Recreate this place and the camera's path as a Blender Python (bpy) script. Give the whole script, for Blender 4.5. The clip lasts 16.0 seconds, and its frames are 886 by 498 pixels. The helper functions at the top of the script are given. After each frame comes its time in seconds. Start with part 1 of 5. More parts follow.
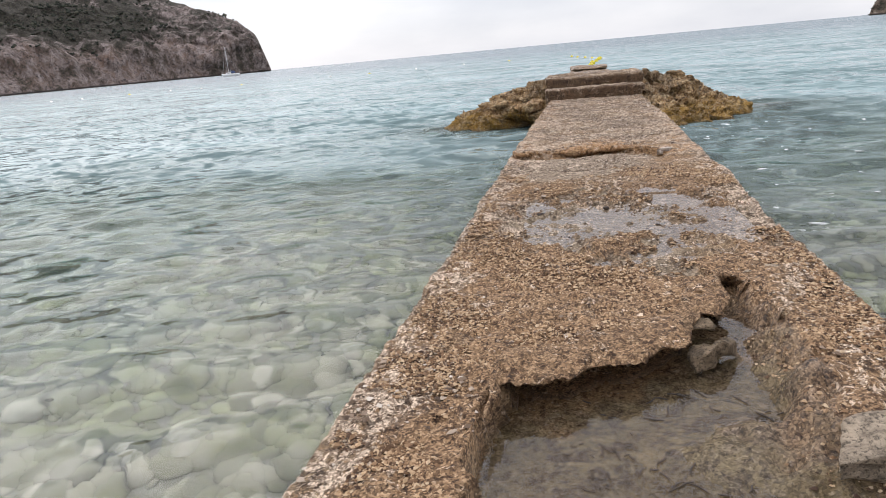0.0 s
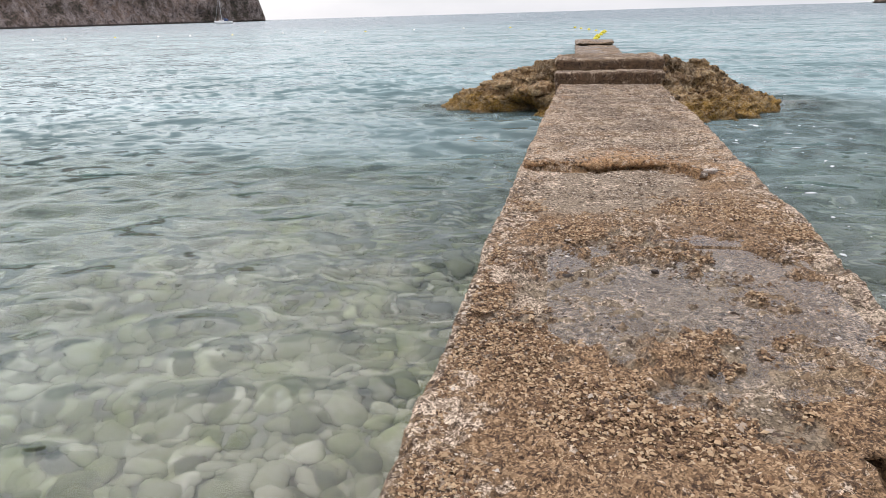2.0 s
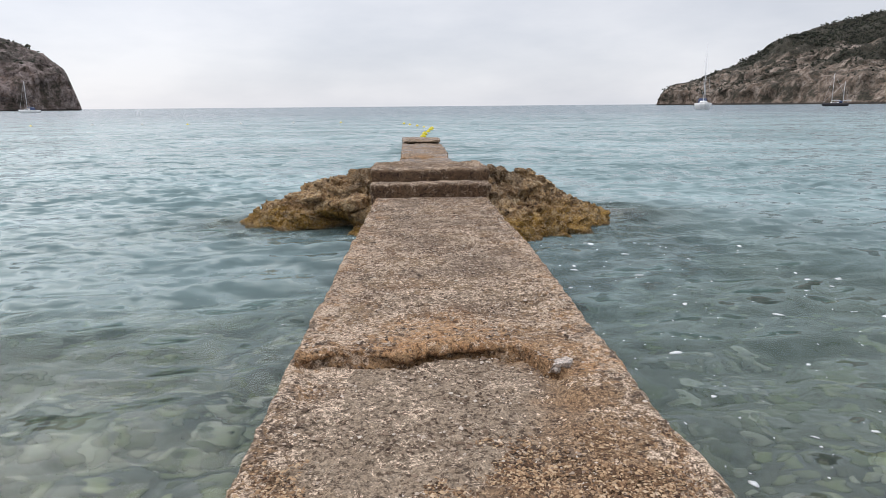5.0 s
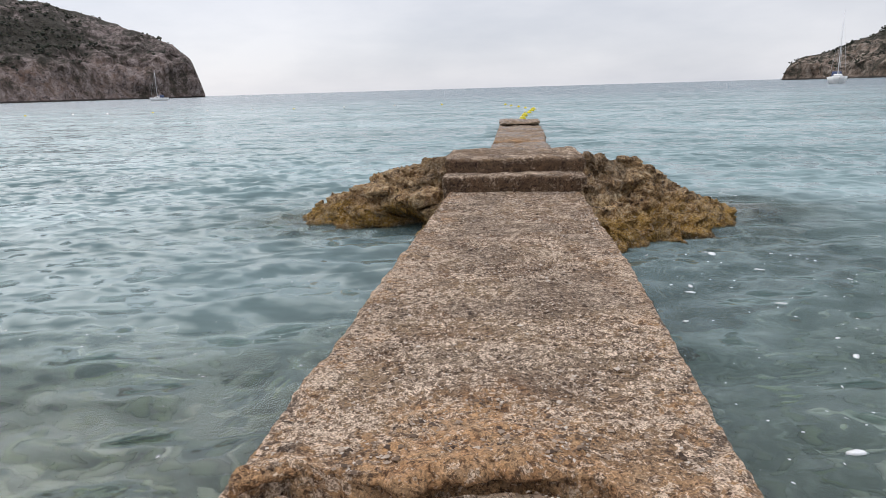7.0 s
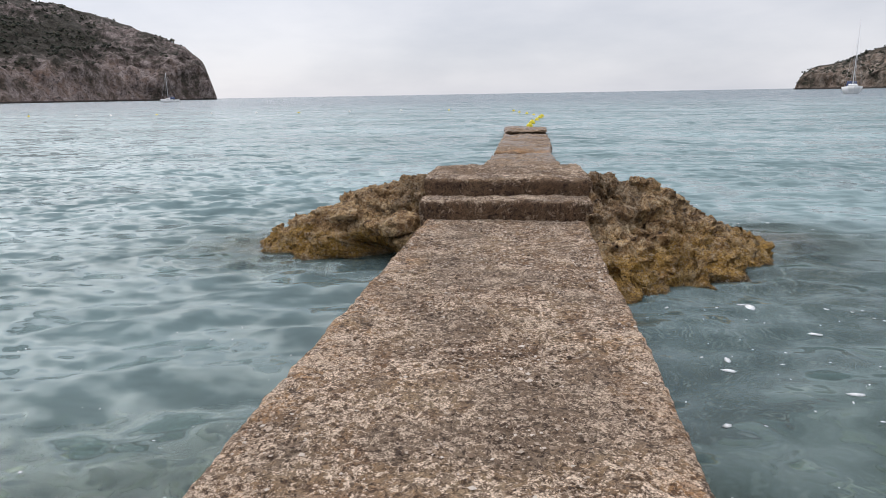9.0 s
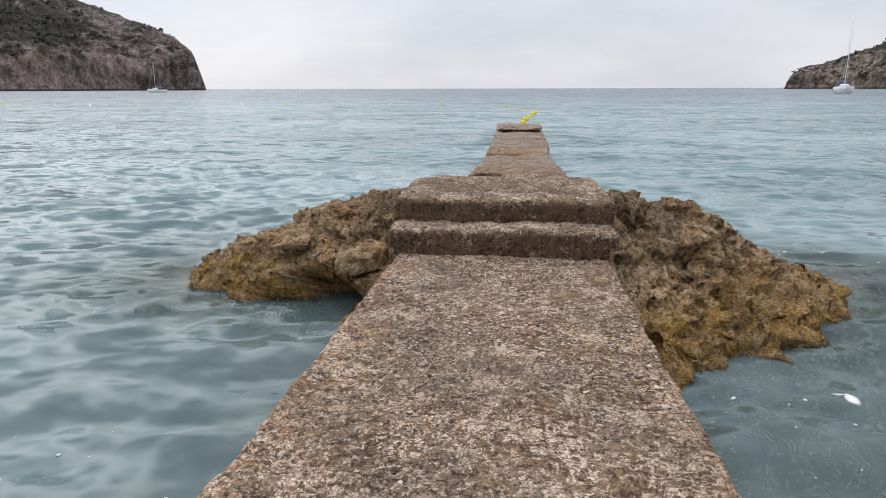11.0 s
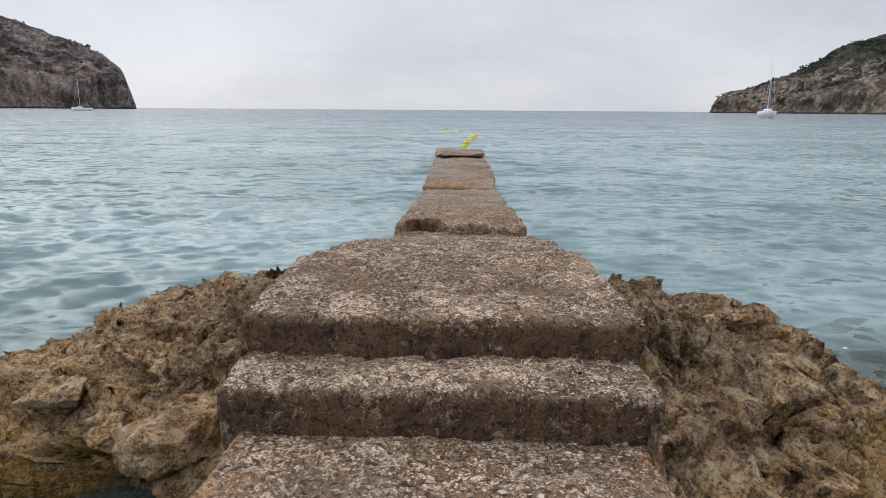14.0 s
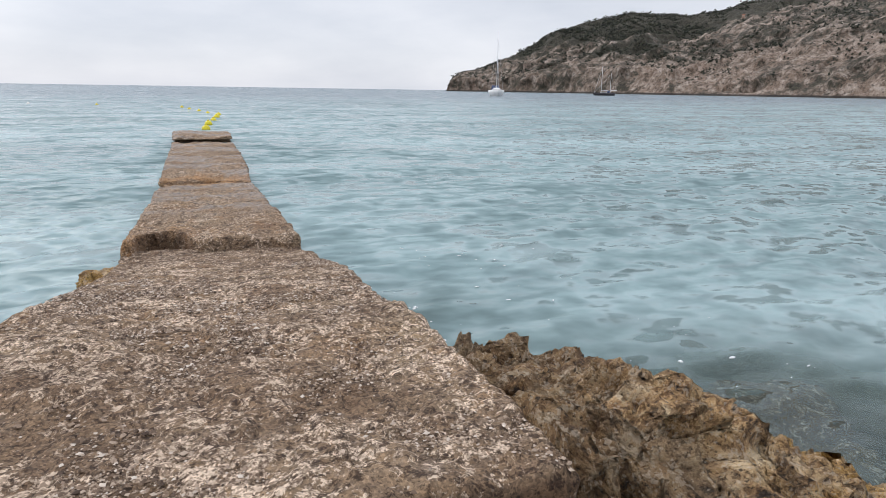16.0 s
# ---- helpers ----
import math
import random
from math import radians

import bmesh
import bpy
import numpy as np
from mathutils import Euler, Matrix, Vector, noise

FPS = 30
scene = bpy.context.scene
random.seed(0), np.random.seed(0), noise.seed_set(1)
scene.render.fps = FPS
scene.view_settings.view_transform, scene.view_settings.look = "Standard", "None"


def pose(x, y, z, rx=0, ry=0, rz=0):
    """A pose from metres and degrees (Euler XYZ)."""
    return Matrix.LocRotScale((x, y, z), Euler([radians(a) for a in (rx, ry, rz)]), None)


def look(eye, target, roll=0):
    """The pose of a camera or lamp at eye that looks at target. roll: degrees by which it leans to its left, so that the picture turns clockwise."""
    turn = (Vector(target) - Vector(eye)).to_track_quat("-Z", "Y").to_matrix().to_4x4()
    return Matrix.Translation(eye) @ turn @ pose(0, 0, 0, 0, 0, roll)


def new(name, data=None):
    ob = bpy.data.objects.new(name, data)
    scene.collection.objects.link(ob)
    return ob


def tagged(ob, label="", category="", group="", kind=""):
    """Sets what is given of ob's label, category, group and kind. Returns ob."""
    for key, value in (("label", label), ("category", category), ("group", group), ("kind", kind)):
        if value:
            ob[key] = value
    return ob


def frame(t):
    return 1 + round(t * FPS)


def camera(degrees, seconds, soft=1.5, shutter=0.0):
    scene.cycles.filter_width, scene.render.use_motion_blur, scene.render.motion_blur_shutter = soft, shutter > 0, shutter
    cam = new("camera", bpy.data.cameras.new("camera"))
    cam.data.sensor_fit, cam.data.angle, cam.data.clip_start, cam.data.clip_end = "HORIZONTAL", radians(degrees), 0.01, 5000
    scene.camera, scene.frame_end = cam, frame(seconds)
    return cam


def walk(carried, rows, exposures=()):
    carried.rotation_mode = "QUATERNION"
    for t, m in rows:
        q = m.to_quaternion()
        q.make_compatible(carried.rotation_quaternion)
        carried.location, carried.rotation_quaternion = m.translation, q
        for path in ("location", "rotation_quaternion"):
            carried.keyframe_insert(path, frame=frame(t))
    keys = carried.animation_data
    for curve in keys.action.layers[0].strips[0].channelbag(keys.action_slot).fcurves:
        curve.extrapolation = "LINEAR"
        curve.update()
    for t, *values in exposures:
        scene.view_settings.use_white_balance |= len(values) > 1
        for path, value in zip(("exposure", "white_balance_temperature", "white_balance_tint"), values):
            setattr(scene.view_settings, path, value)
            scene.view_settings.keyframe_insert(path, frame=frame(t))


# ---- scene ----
cam = camera(68.7, 16.0, soft=0.6)
PATH = [
    (0, (-0.909, 2.492, 1.179), (-1.264, 4.375, 0.605), -5.3),
    (0.5, (-1.012, 2.696, 1.165), (-1.413, 4.568, 0.588), -5.8),
    (1, (-1.077, 3.008, 1.126), (-1.291, 4.907, 0.536), -3.2),
    (1.5, (-1.045, 3.463, 1.259), (-1.188, 5.368, 0.668), -2.2),
    (2, (-1.157, 3.81, 1.357), (-1.473, 5.664, 0.677), -1.7),
    (2.5, (-1.264, 4.141, 1.407), (-1.5, 6.018, 0.757), -1.6),
    (3, (-1.236, 4.635, 1.443), (-1.252, 6.555, 0.881), -2.2),
    (3.5, (-1.172, 5.023, 1.499), (-1.091, 6.942, 0.943), -1.6),
    (4, (-1.073, 5.382, 1.57), (-0.904, 7.298, 1.021), -0.3),
    (4.5, (-0.902, 5.7, 1.556), (-0.664, 7.637, 1.118), -0.8),
    (5, (-0.797, 6.044, 1.528), (-0.632, 7.989, 1.097), -0.5),
    (7.5, (-0.324, 8.144, 1.465), (-0.506, 10.073, 0.969), -1.5),
    (8, (-0.292, 8.571, 1.457), (-0.486, 10.496, 0.95), -1.1),
    (8.5, (-0.21, 8.979, 1.471), (-0.297, 10.911, 0.963), -1.2),
    (9, (-0.106, 9.398, 1.474), (-0.282, 11.335, 1.01), -1.0),
    (9.2, (-0.099, 9.544, 1.435), (-0.314, 11.474, 0.959), -0.9),
    (11.3, (-0.162, 11.676, 1.491), (-0.302, 13.612, 1.01), -0.1),
    (11.5, (-0.138, 11.865, 1.512), (-0.292, 13.817, 1.104), -0.2),
    (12, (-0.159, 12.353, 1.489), (-0.506, 14.292, 1.147), -0.8),
    (12.5, (-0.138, 12.859, 1.486), (-0.457, 14.794, 1.098), -0.4),
    (13, (-0.086, 13.336, 1.519), (-0.356, 15.275, 1.105), -0.5),
    (13.5, (-0.131, 13.815, 1.5), (-0.296, 15.77, 1.112), 0.5),
    (14, (-0.092, 14.306, 1.483), (-0.056, 16.261, 1.063), 0.4),
    (14.5, (-0.106, 14.766, 1.491), (0.015, 16.708, 1.03), -0.0),
    (15, (-0.129, 15.216, 1.5), (0.205, 17.122, 0.997), 0.8),
    (15.5, (-0.074, 15.613, 1.524), (0.491, 17.47, 1.044), 0.6),
    (16, (-0.047, 15.994, 1.515), (0.707, 17.784, 1.038), 0.9),
]
walk(cam, [(t, look(eye, target, roll)) for t, eye, target, roll in PATH],
     [(0, 0.32, 6800, 15), (2.5, 0.28, 6800, 15), (3.5, 0.20, 6750, 14), (5, 0.13, 6700, 14), (9, 0.04, 6700, 15), (11.5, 0.06, 6700, 15), (12.3, -0.03, 6700, 15), (14, -0.03, 6650, 14), (15, 0.10, 6600, 14), (16, 0.19, 6600, 14)])

# ---------------------------------------------------------------- world and light
SEA = -0.5
world = bpy.data.worlds.new("overcast")
scene.world = world
world.use_nodes = True
wt = world.node_tree
wt.nodes.clear()
w_out = wt.nodes.new("ShaderNodeOutputWorld")
w_bg = wt.nodes.new("ShaderNodeBackground")
w_sky = wt.nodes.new("ShaderNodeTexSky")
w_sky.sky_type = "NISHITA"
w_sky.sun_disc = False
w_sky.sun_elevation = radians(45)
w_sky.sun_rotation = radians(-45)
w_scale = wt.nodes.new("ShaderNodeVectorMath")
w_scale.operation = "SCALE"
w_scale.inputs["Scale"].default_value = 0.10
w_geo = wt.nodes.new("ShaderNodeTexCoord")
w_map = wt.nodes.new("ShaderNodeMapping")
w_map.inputs["Scale"].default_value = (1.0, 1.0, 3.2)
w_noise = wt.nodes.new("ShaderNodeTexNoise")
w_noise.inputs["Scale"].default_value = 2.6
w_noise.inputs["Detail"].default_value = 6.0
w_noise.inputs["Roughness"].default_value = 0.55
w_ramp = wt.nodes.new("ShaderNodeValToRGB")
w_ramp.color_ramp.elements[0].position = 0.32
w_ramp.color_ramp.elements[0].color = (0.585, 0.642, 0.718, 1)
w_ramp.color_ramp.elements[1].position = 0.66
w_ramp.color_ramp.elements[1].color = (0.755, 0.802, 0.858, 1)
w_mix = wt.nodes.new("ShaderNodeMix")
w_mix.data_type = "RGBA"
w_mix.inputs[0].default_value = 0.90
wt.links.new(w_sky.outputs[0], w_scale.inputs[0])
wt.links.new(w_geo.outputs["Generated"], w_map.inputs[0])
wt.links.new(w_map.outputs[0], w_noise.inputs["Vector"])
wt.links.new(w_noise.outputs[0], w_ramp.inputs[0])
wt.links.new(w_scale.outputs[0], w_mix.inputs[6])
wt.links.new(w_ramp.outputs[0], w_mix.inputs[7])
# an overcast sky is brighter overhead than at the horizon
w_sep = wt.nodes.new("ShaderNodeSeparateXYZ")
w_rise = wt.nodes.new("ShaderNodeMapRange")
w_rise.inputs["From Min"].default_value = 0.20
w_rise.inputs["From Max"].default_value = 0.70
w_rise.inputs["To Min"].default_value = 1.0
w_rise.inputs["To Max"].default_value = 1.75
w_gain = wt.nodes.new("ShaderNodeVectorMath")
w_gain.operation = "SCALE"
wt.links.new(w_geo.outputs["Generated"], w_sep.inputs[0])
wt.links.new(w_sep.outputs[2], w_rise.inputs["Value"])
wt.links.new(w_mix.outputs[2], w_gain.inputs[0])
w_dot = wt.nodes.new("ShaderNodeVectorMath")
w_dot.operation = "DOT_PRODUCT"
w_dot.inputs[1].default_value = (-0.5, 0.5, 0.7071)
w_pow = wt.nodes.new("ShaderNodeMath")
w_pow.operation = "POWER"
w_pow.use_clamp = False
w_pow.inputs[1].default_value = 6.0
w_pos = wt.nodes.new("ShaderNodeMath")
w_pos.operation = "MAXIMUM"
w_pos.inputs[1].default_value = 0.0
w_sum = wt.nodes.new("ShaderNodeMath")
w_sum.operation = "MULTIPLY_ADD"
w_sum.inputs[1].default_value = 0.7
wt.links.new(w_geo.outputs["Generated"], w_dot.inputs[0])
wt.links.new(w_dot.outputs["Value"], w_pos.inputs[0])
wt.links.new(w_pos.outputs[0], w_pow.inputs[0])
wt.links.new(w_pow.outputs[0], w_sum.inputs[0])
wt.links.new(w_rise.outputs[0], w_sum.inputs[2])
wt.links.new(w_sum.outputs[0], w_gain.inputs["Scale"])
wt.links.new(w_gain.outputs[0], w_bg.inputs[0])
w_bg.inputs[1].default_value = 1.0
wt.links.new(w_bg.outputs[0], w_out.inputs[0])

sun_data = bpy.data.lights.new("sun", "SUN")
sun_data.energy = 0.8
sun_data.angle = radians(50)
sun_data.color = (1.0, 0.96, 0.90)
sun = new("sun", sun_data)
sun.matrix_world = look((-30, 30, 42.4), (0, 0, 0))


# ---------------------------------------------------------------- noise on arrays
def lattice(i, j, k, seed):
    h = (i * 374761393 + j * 668265263 + k * 2147483647 + seed * 1274126177) & 0xFFFFFFFF
    h = ((h ^ (h >> 13)) * 1274126177) & 0xFFFFFFFF
    h = ((h ^ (h >> 16)) * 2246822519) & 0xFFFFFFFF
    return (h ^ (h >> 15)) / 2147483648.0 - 1.0


def vnoise(p, seed=0):
    """Smooth value noise, -1 to 1, at the points p (n, 3)."""
    f = np.floor(p)
    c = f.astype(np.int64)
    t = p - f
    t = t * t * t * (t * (t * 6 - 15) + 10)
    out = np.zeros(len(p))
    for a in (0, 1):
        for b in (0, 1):
            for d in (0, 1):
                w = (t[:, 0] if a else 1 - t[:, 0]) * (t[:, 1] if b else 1 - t[:, 1]) * (t[:, 2] if d else 1 - t[:, 2])
                out += w * lattice(c[:, 0] + a, c[:, 1] + b, c[:, 2] + d, seed)
    return out


def fbm(p, size, octaves=4, gain=0.5, seed=0):
    out, amp, s = np.zeros(len(p)), 1.0, 1.0 / size
    for o in range(octaves):
        out += amp * vnoise(p * s + o * 17.3, seed + o)
        amp, s = amp * gain, s * 2.03
    return out


def ridged(p, size, octaves=4, gain=0.5, seed=0):
    out, amp, s = np.zeros(len(p)), 1.0, 1.0 / size
    for o in range(octaves):
        out += amp * (1 - 2 * np.abs(vnoise(p * s + o * 11.7, seed + o)))
        amp, s = amp * gain, s * 2.1
    return out


def xy(x, y, z=None):
    x = np.asarray(x, float)
    return np.stack([x, np.asarray(y, float) + 0 * x, (0 * x if z is None else np.asarray(z, float) + 0 * x)], -1)


def smooth(a, b, v):
    t = np.clip((np.asarray(v, float) - a) / (b - a), 0, 1)
    return t * t * (3 - 2 * t)


# ---------------------------------------------------------------- mesh helpers
def mesh_of(name, verts, faces, material, soft=True, attributes=()):
    me = bpy.data.meshes.new(name)
    verts, faces = np.asarray(verts, float), np.asarray(faces, np.int64)
    n, k = len(faces), faces.shape[1]
    me.vertices.add(len(verts))
    me.vertices.foreach_set("co", verts.ravel())
    me.loops.add(n * k)
    me.loops.foreach_set("vertex_index", faces.ravel().astype(np.int32))
    me.polygons.add(n)
    me.polygons.foreach_set("loop_start", np.arange(n, dtype=np.int32) * k)
    me.polygons.foreach_set("use_smooth", np.full(n, soft))
    me.update(calc_edges=True)
    for key, values in attributes:
        me.attributes.new(key, "FLOAT", "POINT").data.foreach_set("value", np.asarray(values, np.float32))
    me.materials.append(material)
    return me


def child(name, me, parent=None, label=""):
    ob = new(name, me)
    if parent is not None:
        ob.parent = parent
    return tagged(ob, label)


def part(name, bm, material, parent, label="", soft=True):
    me = bpy.data.meshes.new(name)
    for f in bm.faces:
        f.smooth = soft
    bm.to_mesh(me)
    bm.free()
    me.materials.append(material)
    return child(name, me, parent, label)


def grid_faces(rows, cols):
    i = np.arange((rows - 1) * cols).reshape(rows - 1, cols)[:, :-1].ravel()
    return np.stack([i, i + 1, i + cols + 1, i + cols], -1)


def box_shell(nx, ny, nz, bottom=False):
    """The welded surface of a box cut into nx x ny x nz cells: whole-number vertices and quads."""
    quads = []
    for axis, side in ((0, 0), (0, 1), (1, 0), (1, 1), (2, 1)) + (((2, 0),) if bottom else ()):
        size = [nx, ny, nz]
        p, q = [a for a in (0, 1, 2) if a != axis]
        u, v = np.meshgrid(np.arange(size[p]), np.arange(size[q]), indexing="ij")
        corner = []
        for du, dv in ((0, 0), (1, 0), (1, 1), (0, 1)):
            c = np.zeros((u.size, 3), np.int64)
            c[:, p], c[:, q], c[:, axis] = u.ravel() + du, v.ravel() + dv, side * size[axis]
            corner.append(c)
        flip = (side == 0) ^ (axis == 1)
        quads.append(np.stack(corner[::-1] if flip else corner, 1))
    quads = np.concatenate(quads)
    flat = quads.reshape(-1, 3)
    key = flat[:, 0] * 100000000 + flat[:, 1] * 10000 + flat[:, 2]
    _, first, inverse = np.unique(key, return_index=True, return_inverse=True)
    return flat[first], inverse.reshape(-1, 4)


def rough_block(name, material, left, right, y0, y1, top, bottom, cell, radius, wobble, parent, label="", detail=None, marks=None, seed=0, undercut=0.0):
    """A cast block with worn round edges. left, right, top: functions of y (top of x, y); y0, y1: functions of x; detail(x, y): (dx, dy, dz) on the top."""
    ym = (y0(0.0) + y1(0.0)) / 2
    wide, deep, high = float(right(ym) - left(ym)), float(y1(0.0) - y0(0.0)), float(top(0.0, ym)) - bottom
    n = [max(2, int(round(d / cell))) for d in (wide, deep)] + [max(3, int(round(high / (cell * 2.2))))]
    c, faces = box_shell(*n)
    size = np.array([wide, deep, high])
    p = c / np.array(n) * size
    inner = np.clip(p, radius, size - radius)
    inner[:, 2] = np.minimum(p[:, 2], size[2] - radius)
    d = p - inner
    length = np.linalg.norm(d, axis=1, keepdims=True)
    normal = np.where(length > 1e-9, d / np.maximum(length, 1e-9), 0)
    p = inner + normal * np.minimum(length, radius)
    u, v, w = p[:, 0] / size[0], p[:, 1] / size[1], p[:, 2] / size[2]
    rough_y = ym + (v - 0.5) * deep
    x = left(rough_y) + u * (right(rough_y) - left(rough_y))
    y = y0(x) + v * (y1(x) - y0(x))
    x = left(y) + u * (right(y) - left(y))
    z = bottom + w * (top(x, y) - bottom)
    pos = np.stack([x, y, z], -1)
    side = np.linalg.norm(normal[:, :2], axis=1)
    bump = wobble * (fbm(pos, 0.45, 3, 0.55, seed) * 0.8 + fbm(pos, 0.09, 3, 0.6, seed + 9) * 0.45)
    pos += normal * bump[:, None]
    face = smooth(0.5, 1.0, side) * (c[:, 2] < n[2])
    depth = np.clip((top(x, y) - z) / max(high, 0.01), 0, 1)
    pos[:, :2] -= normal[:, :2] * (undercut * face * smooth(0.2, 0.75, depth))[:, None]
    is_top = (c[:, 2] == n[2])
    if detail is not None:
        dx, dy, dz = detail(x, y)
        pos[:, 2] = np.where(is_top, pos[:, 2], np.minimum(pos[:, 2], top(x, y) + dz - 0.004 + 0.03 * (dz > -0.02)))
        pos[:, 0] += dx * is_top
        pos[:, 1] += dy * is_top
        pos[:, 2] += dz * is_top
    pos[:, 2] += is_top * wobble * (fbm(xy(x, y), 0.06, 3, 0.6, seed + 4) * 0.35 + fbm(xy(x, y), 0.6, 2, 0.5, seed + 5) * 0.5)
    extra = marks(pos[:, 0], pos[:, 1], pos[:, 2]) if marks else ()
    return child(name, mesh_of(name, pos, faces, material, True, extra), parent, label)


def scatter(name, material, x, y, z, size, flat, seed, shape="octa", turn=None, soft=False, slim=(0.55, 0.95)):
    """Many small lumps or chips joined into one mesh."""
    rng = np.random.default_rng(seed)
    if shape == "octa":
        base = np.array([(1, 0, 0), (0, 1, 0), (-1, 0, 0), (0, -1, 0), (0, 0, 1), (0, 0, -1)], float)
        tri = np.array([(0, 1, 4), (1, 2, 4), (2, 3, 4), (3, 0, 4), (1, 0, 5), (2, 1, 5), (3, 2, 5), (0, 3, 5)])
    else:
        bm = bmesh.new()
        bmesh.ops.create_icosphere(bm, subdivisions=2 if shape == "ball" else 1, radius=1)
        base = np.array([v.co[:] for v in bm.verts])
        tri = np.array([[v.index for v in f.verts] for f in bm.faces])
        bm.free()
    n, m = len(x), len(base)
    jitter = rng.normal(0, 0.07 if shape == "ball" else 0.2, (n, m, 1))
    scale = np.stack([size, size * rng.uniform(slim[0], slim[1], n), size * flat], -1)
    p = base[None] * (1 + jitter) * scale[:, None, :]
    a = rng.uniform(0, 2 * math.pi, n) if turn is None else turn
    ca, sa = np.cos(a)[:, None], np.sin(a)[:, None]
    q = np.stack([p[..., 0] * ca - p[..., 1] * sa, p[..., 0] * sa + p[..., 1] * ca, p[..., 2]], -1)
    q += np.stack([x, y, z], -1)[:, None, :]
    faces = (tri[None] + (np.arange(n) * m)[:, None, None]).reshape(-1, 3)
    return new(name, mesh_of(name, q.reshape(-1, 3), faces, material, soft))


# ---------------------------------------------------------------- material helpers
class Nodes:
    def __init__(self, name):
        self.material = bpy.data.materials.new(name)
        self.material.use_nodes = True
        self.t = self.material.node_tree
        self.t.nodes.clear()
        self.out = self.t.nodes.new("ShaderNodeOutputMaterial")
        self.pos = self.t.nodes.new("ShaderNodeNewGeometry").outputs["Position"]

    def put(self, socket, value):
        if isinstance(value, bpy.types.NodeSocket):
            self.t.links.new(value, socket)
        elif isinstance(value, (tuple, list)) and len(value) == 3 and socket.type == "RGBA":
            socket.default_value = (*value, 1)
        else:
            socket.default_value = value

    def stretch(self, scale, vec=None):
        m = self.t.nodes.new("ShaderNodeMapping")
        m.inputs["Scale"].default_value = scale
        self.put(m.inputs[0], vec or self.pos)
        return m.outputs[0]

    def noise(self, size, detail=4.0, rough=0.55, vec=None, warp=0.0):
        n = self.t.nodes.new("ShaderNodeTexNoise")
        n.inputs["Scale"].default_value = 1.0 / size
        n.inputs["Detail"].default_value = detail
        n.inputs["Roughness"].default_value = rough
        n.inputs["Distortion"].default_value = warp
        self.put(n.inputs["Vector"], vec or self.pos)
        return n.outputs[0]

    def cells(self, size, feature="F1", vec=None, out="Distance"):
        n = self.t.nodes.new("ShaderNodeTexVoronoi")
        n.feature = feature
        n.inputs["Scale"].default_value = 1.0 / size
        self.put(n.inputs["Vector"], vec or self.pos)
        return n.outputs[out]

    def ramp(self, fac, *stops):
        r = self.t.nodes.new("ShaderNodeValToRGB")
        e = r.color_ramp.elements
        while len(e) < len(stops):
            e.new(0.5)
        for k, (at, col) in enumerate(stops):
            e[k].position = at
            e[k].color = (*col, 1) if isinstance(col, (tuple, list)) else (col, col, col, 1)
        self.put(r.inputs[0], fac)
        return r.outputs[0]

    def mix(self, fac, a, b, blend="MIX"):
        m = self.t.nodes.new("ShaderNodeMix")
        m.data_type = "RGBA"
        m.blend_type = blend
        self.put(m.inputs[0], fac)
        self.put(m.inputs[6], a)
        self.put(m.inputs[7], b)
        return m.outputs[2]

    def calc(self, op, a, b=0.0, clamp=False):
        m = self.t.nodes.new("ShaderNodeMath")
        m.operation = op
        m.use_clamp = clamp
        self.put(m.inputs[0], a)
        self.put(m.inputs[1], b)
        return m.outputs[0]

    def mark(self, name):
        a = self.t.nodes.new("ShaderNodeAttribute")
        a.attribute_name = name
        return a.outputs["Fac"]

    def axis(self, which):
        s = self.t.nodes.new("ShaderNodeSeparateXYZ")
        self.put(s.inputs[0], self.pos)
        return s.outputs[which]

    def bump(self, height, strength, distance, normal=None):
        b = self.t.nodes.new("ShaderNodeBump")
        self.put(b.inputs["Strength"], strength)
        b.inputs["Distance"].default_value = distance
        self.put(b.inputs["Height"], height)
        if normal is not None:
            self.put(b.inputs["Normal"], normal)
        return b.outputs[0]

    def tilt(self, normal, size, stretch, reach, amount, lean=0.0, detail=4.0):
        """Leans a normal by noise, the same near and far."""
        n = self.t.nodes.new("ShaderNodeTexNoise")
        n.inputs["Scale"].default_value = 1.0 / size
        n.inputs["Detail"].default_value = detail
        n.inputs["Roughness"].default_value = 0.5
        self.put(n.inputs["Vector"], self.stretch(stretch))
        v = []
        for op, other in (("SUBTRACT", (0.5, 0.5 + lean, 0.5)), ("MULTIPLY", reach), ("SCALE", None), ("ADD", normal), ("NORMALIZE", None)):
            k = self.t.nodes.new("ShaderNodeVectorMath")
            k.operation = op
            self.put(k.inputs[0], v[-1] if v else n.outputs["Color"])
            if op == "SCALE":
                self.put(k.inputs["Scale"], amount)
            elif other is not None:
                self.put(k.inputs[1], other)
            v.append(k.outputs[0])
        return v[-1]

    def surface(self, color, rough=0.8, normal=None, metal=0.0, ior=1.45, through_=0.0):
        s = self.t.nodes.new("ShaderNodeBsdfPrincipled")
        self.put(s.inputs["Base Color"], color)
        self.put(s.inputs["Roughness"], rough)
        self.put(s.inputs["Metallic"], metal)
        self.put(s.inputs["IOR"], ior)
        self.put(s.inputs["Transmission Weight"], through_)
        if normal is not None:
            self.put(s.inputs["Normal"], normal)
        self.t.links.new(s.outputs[0], self.out.inputs[0])
        return s


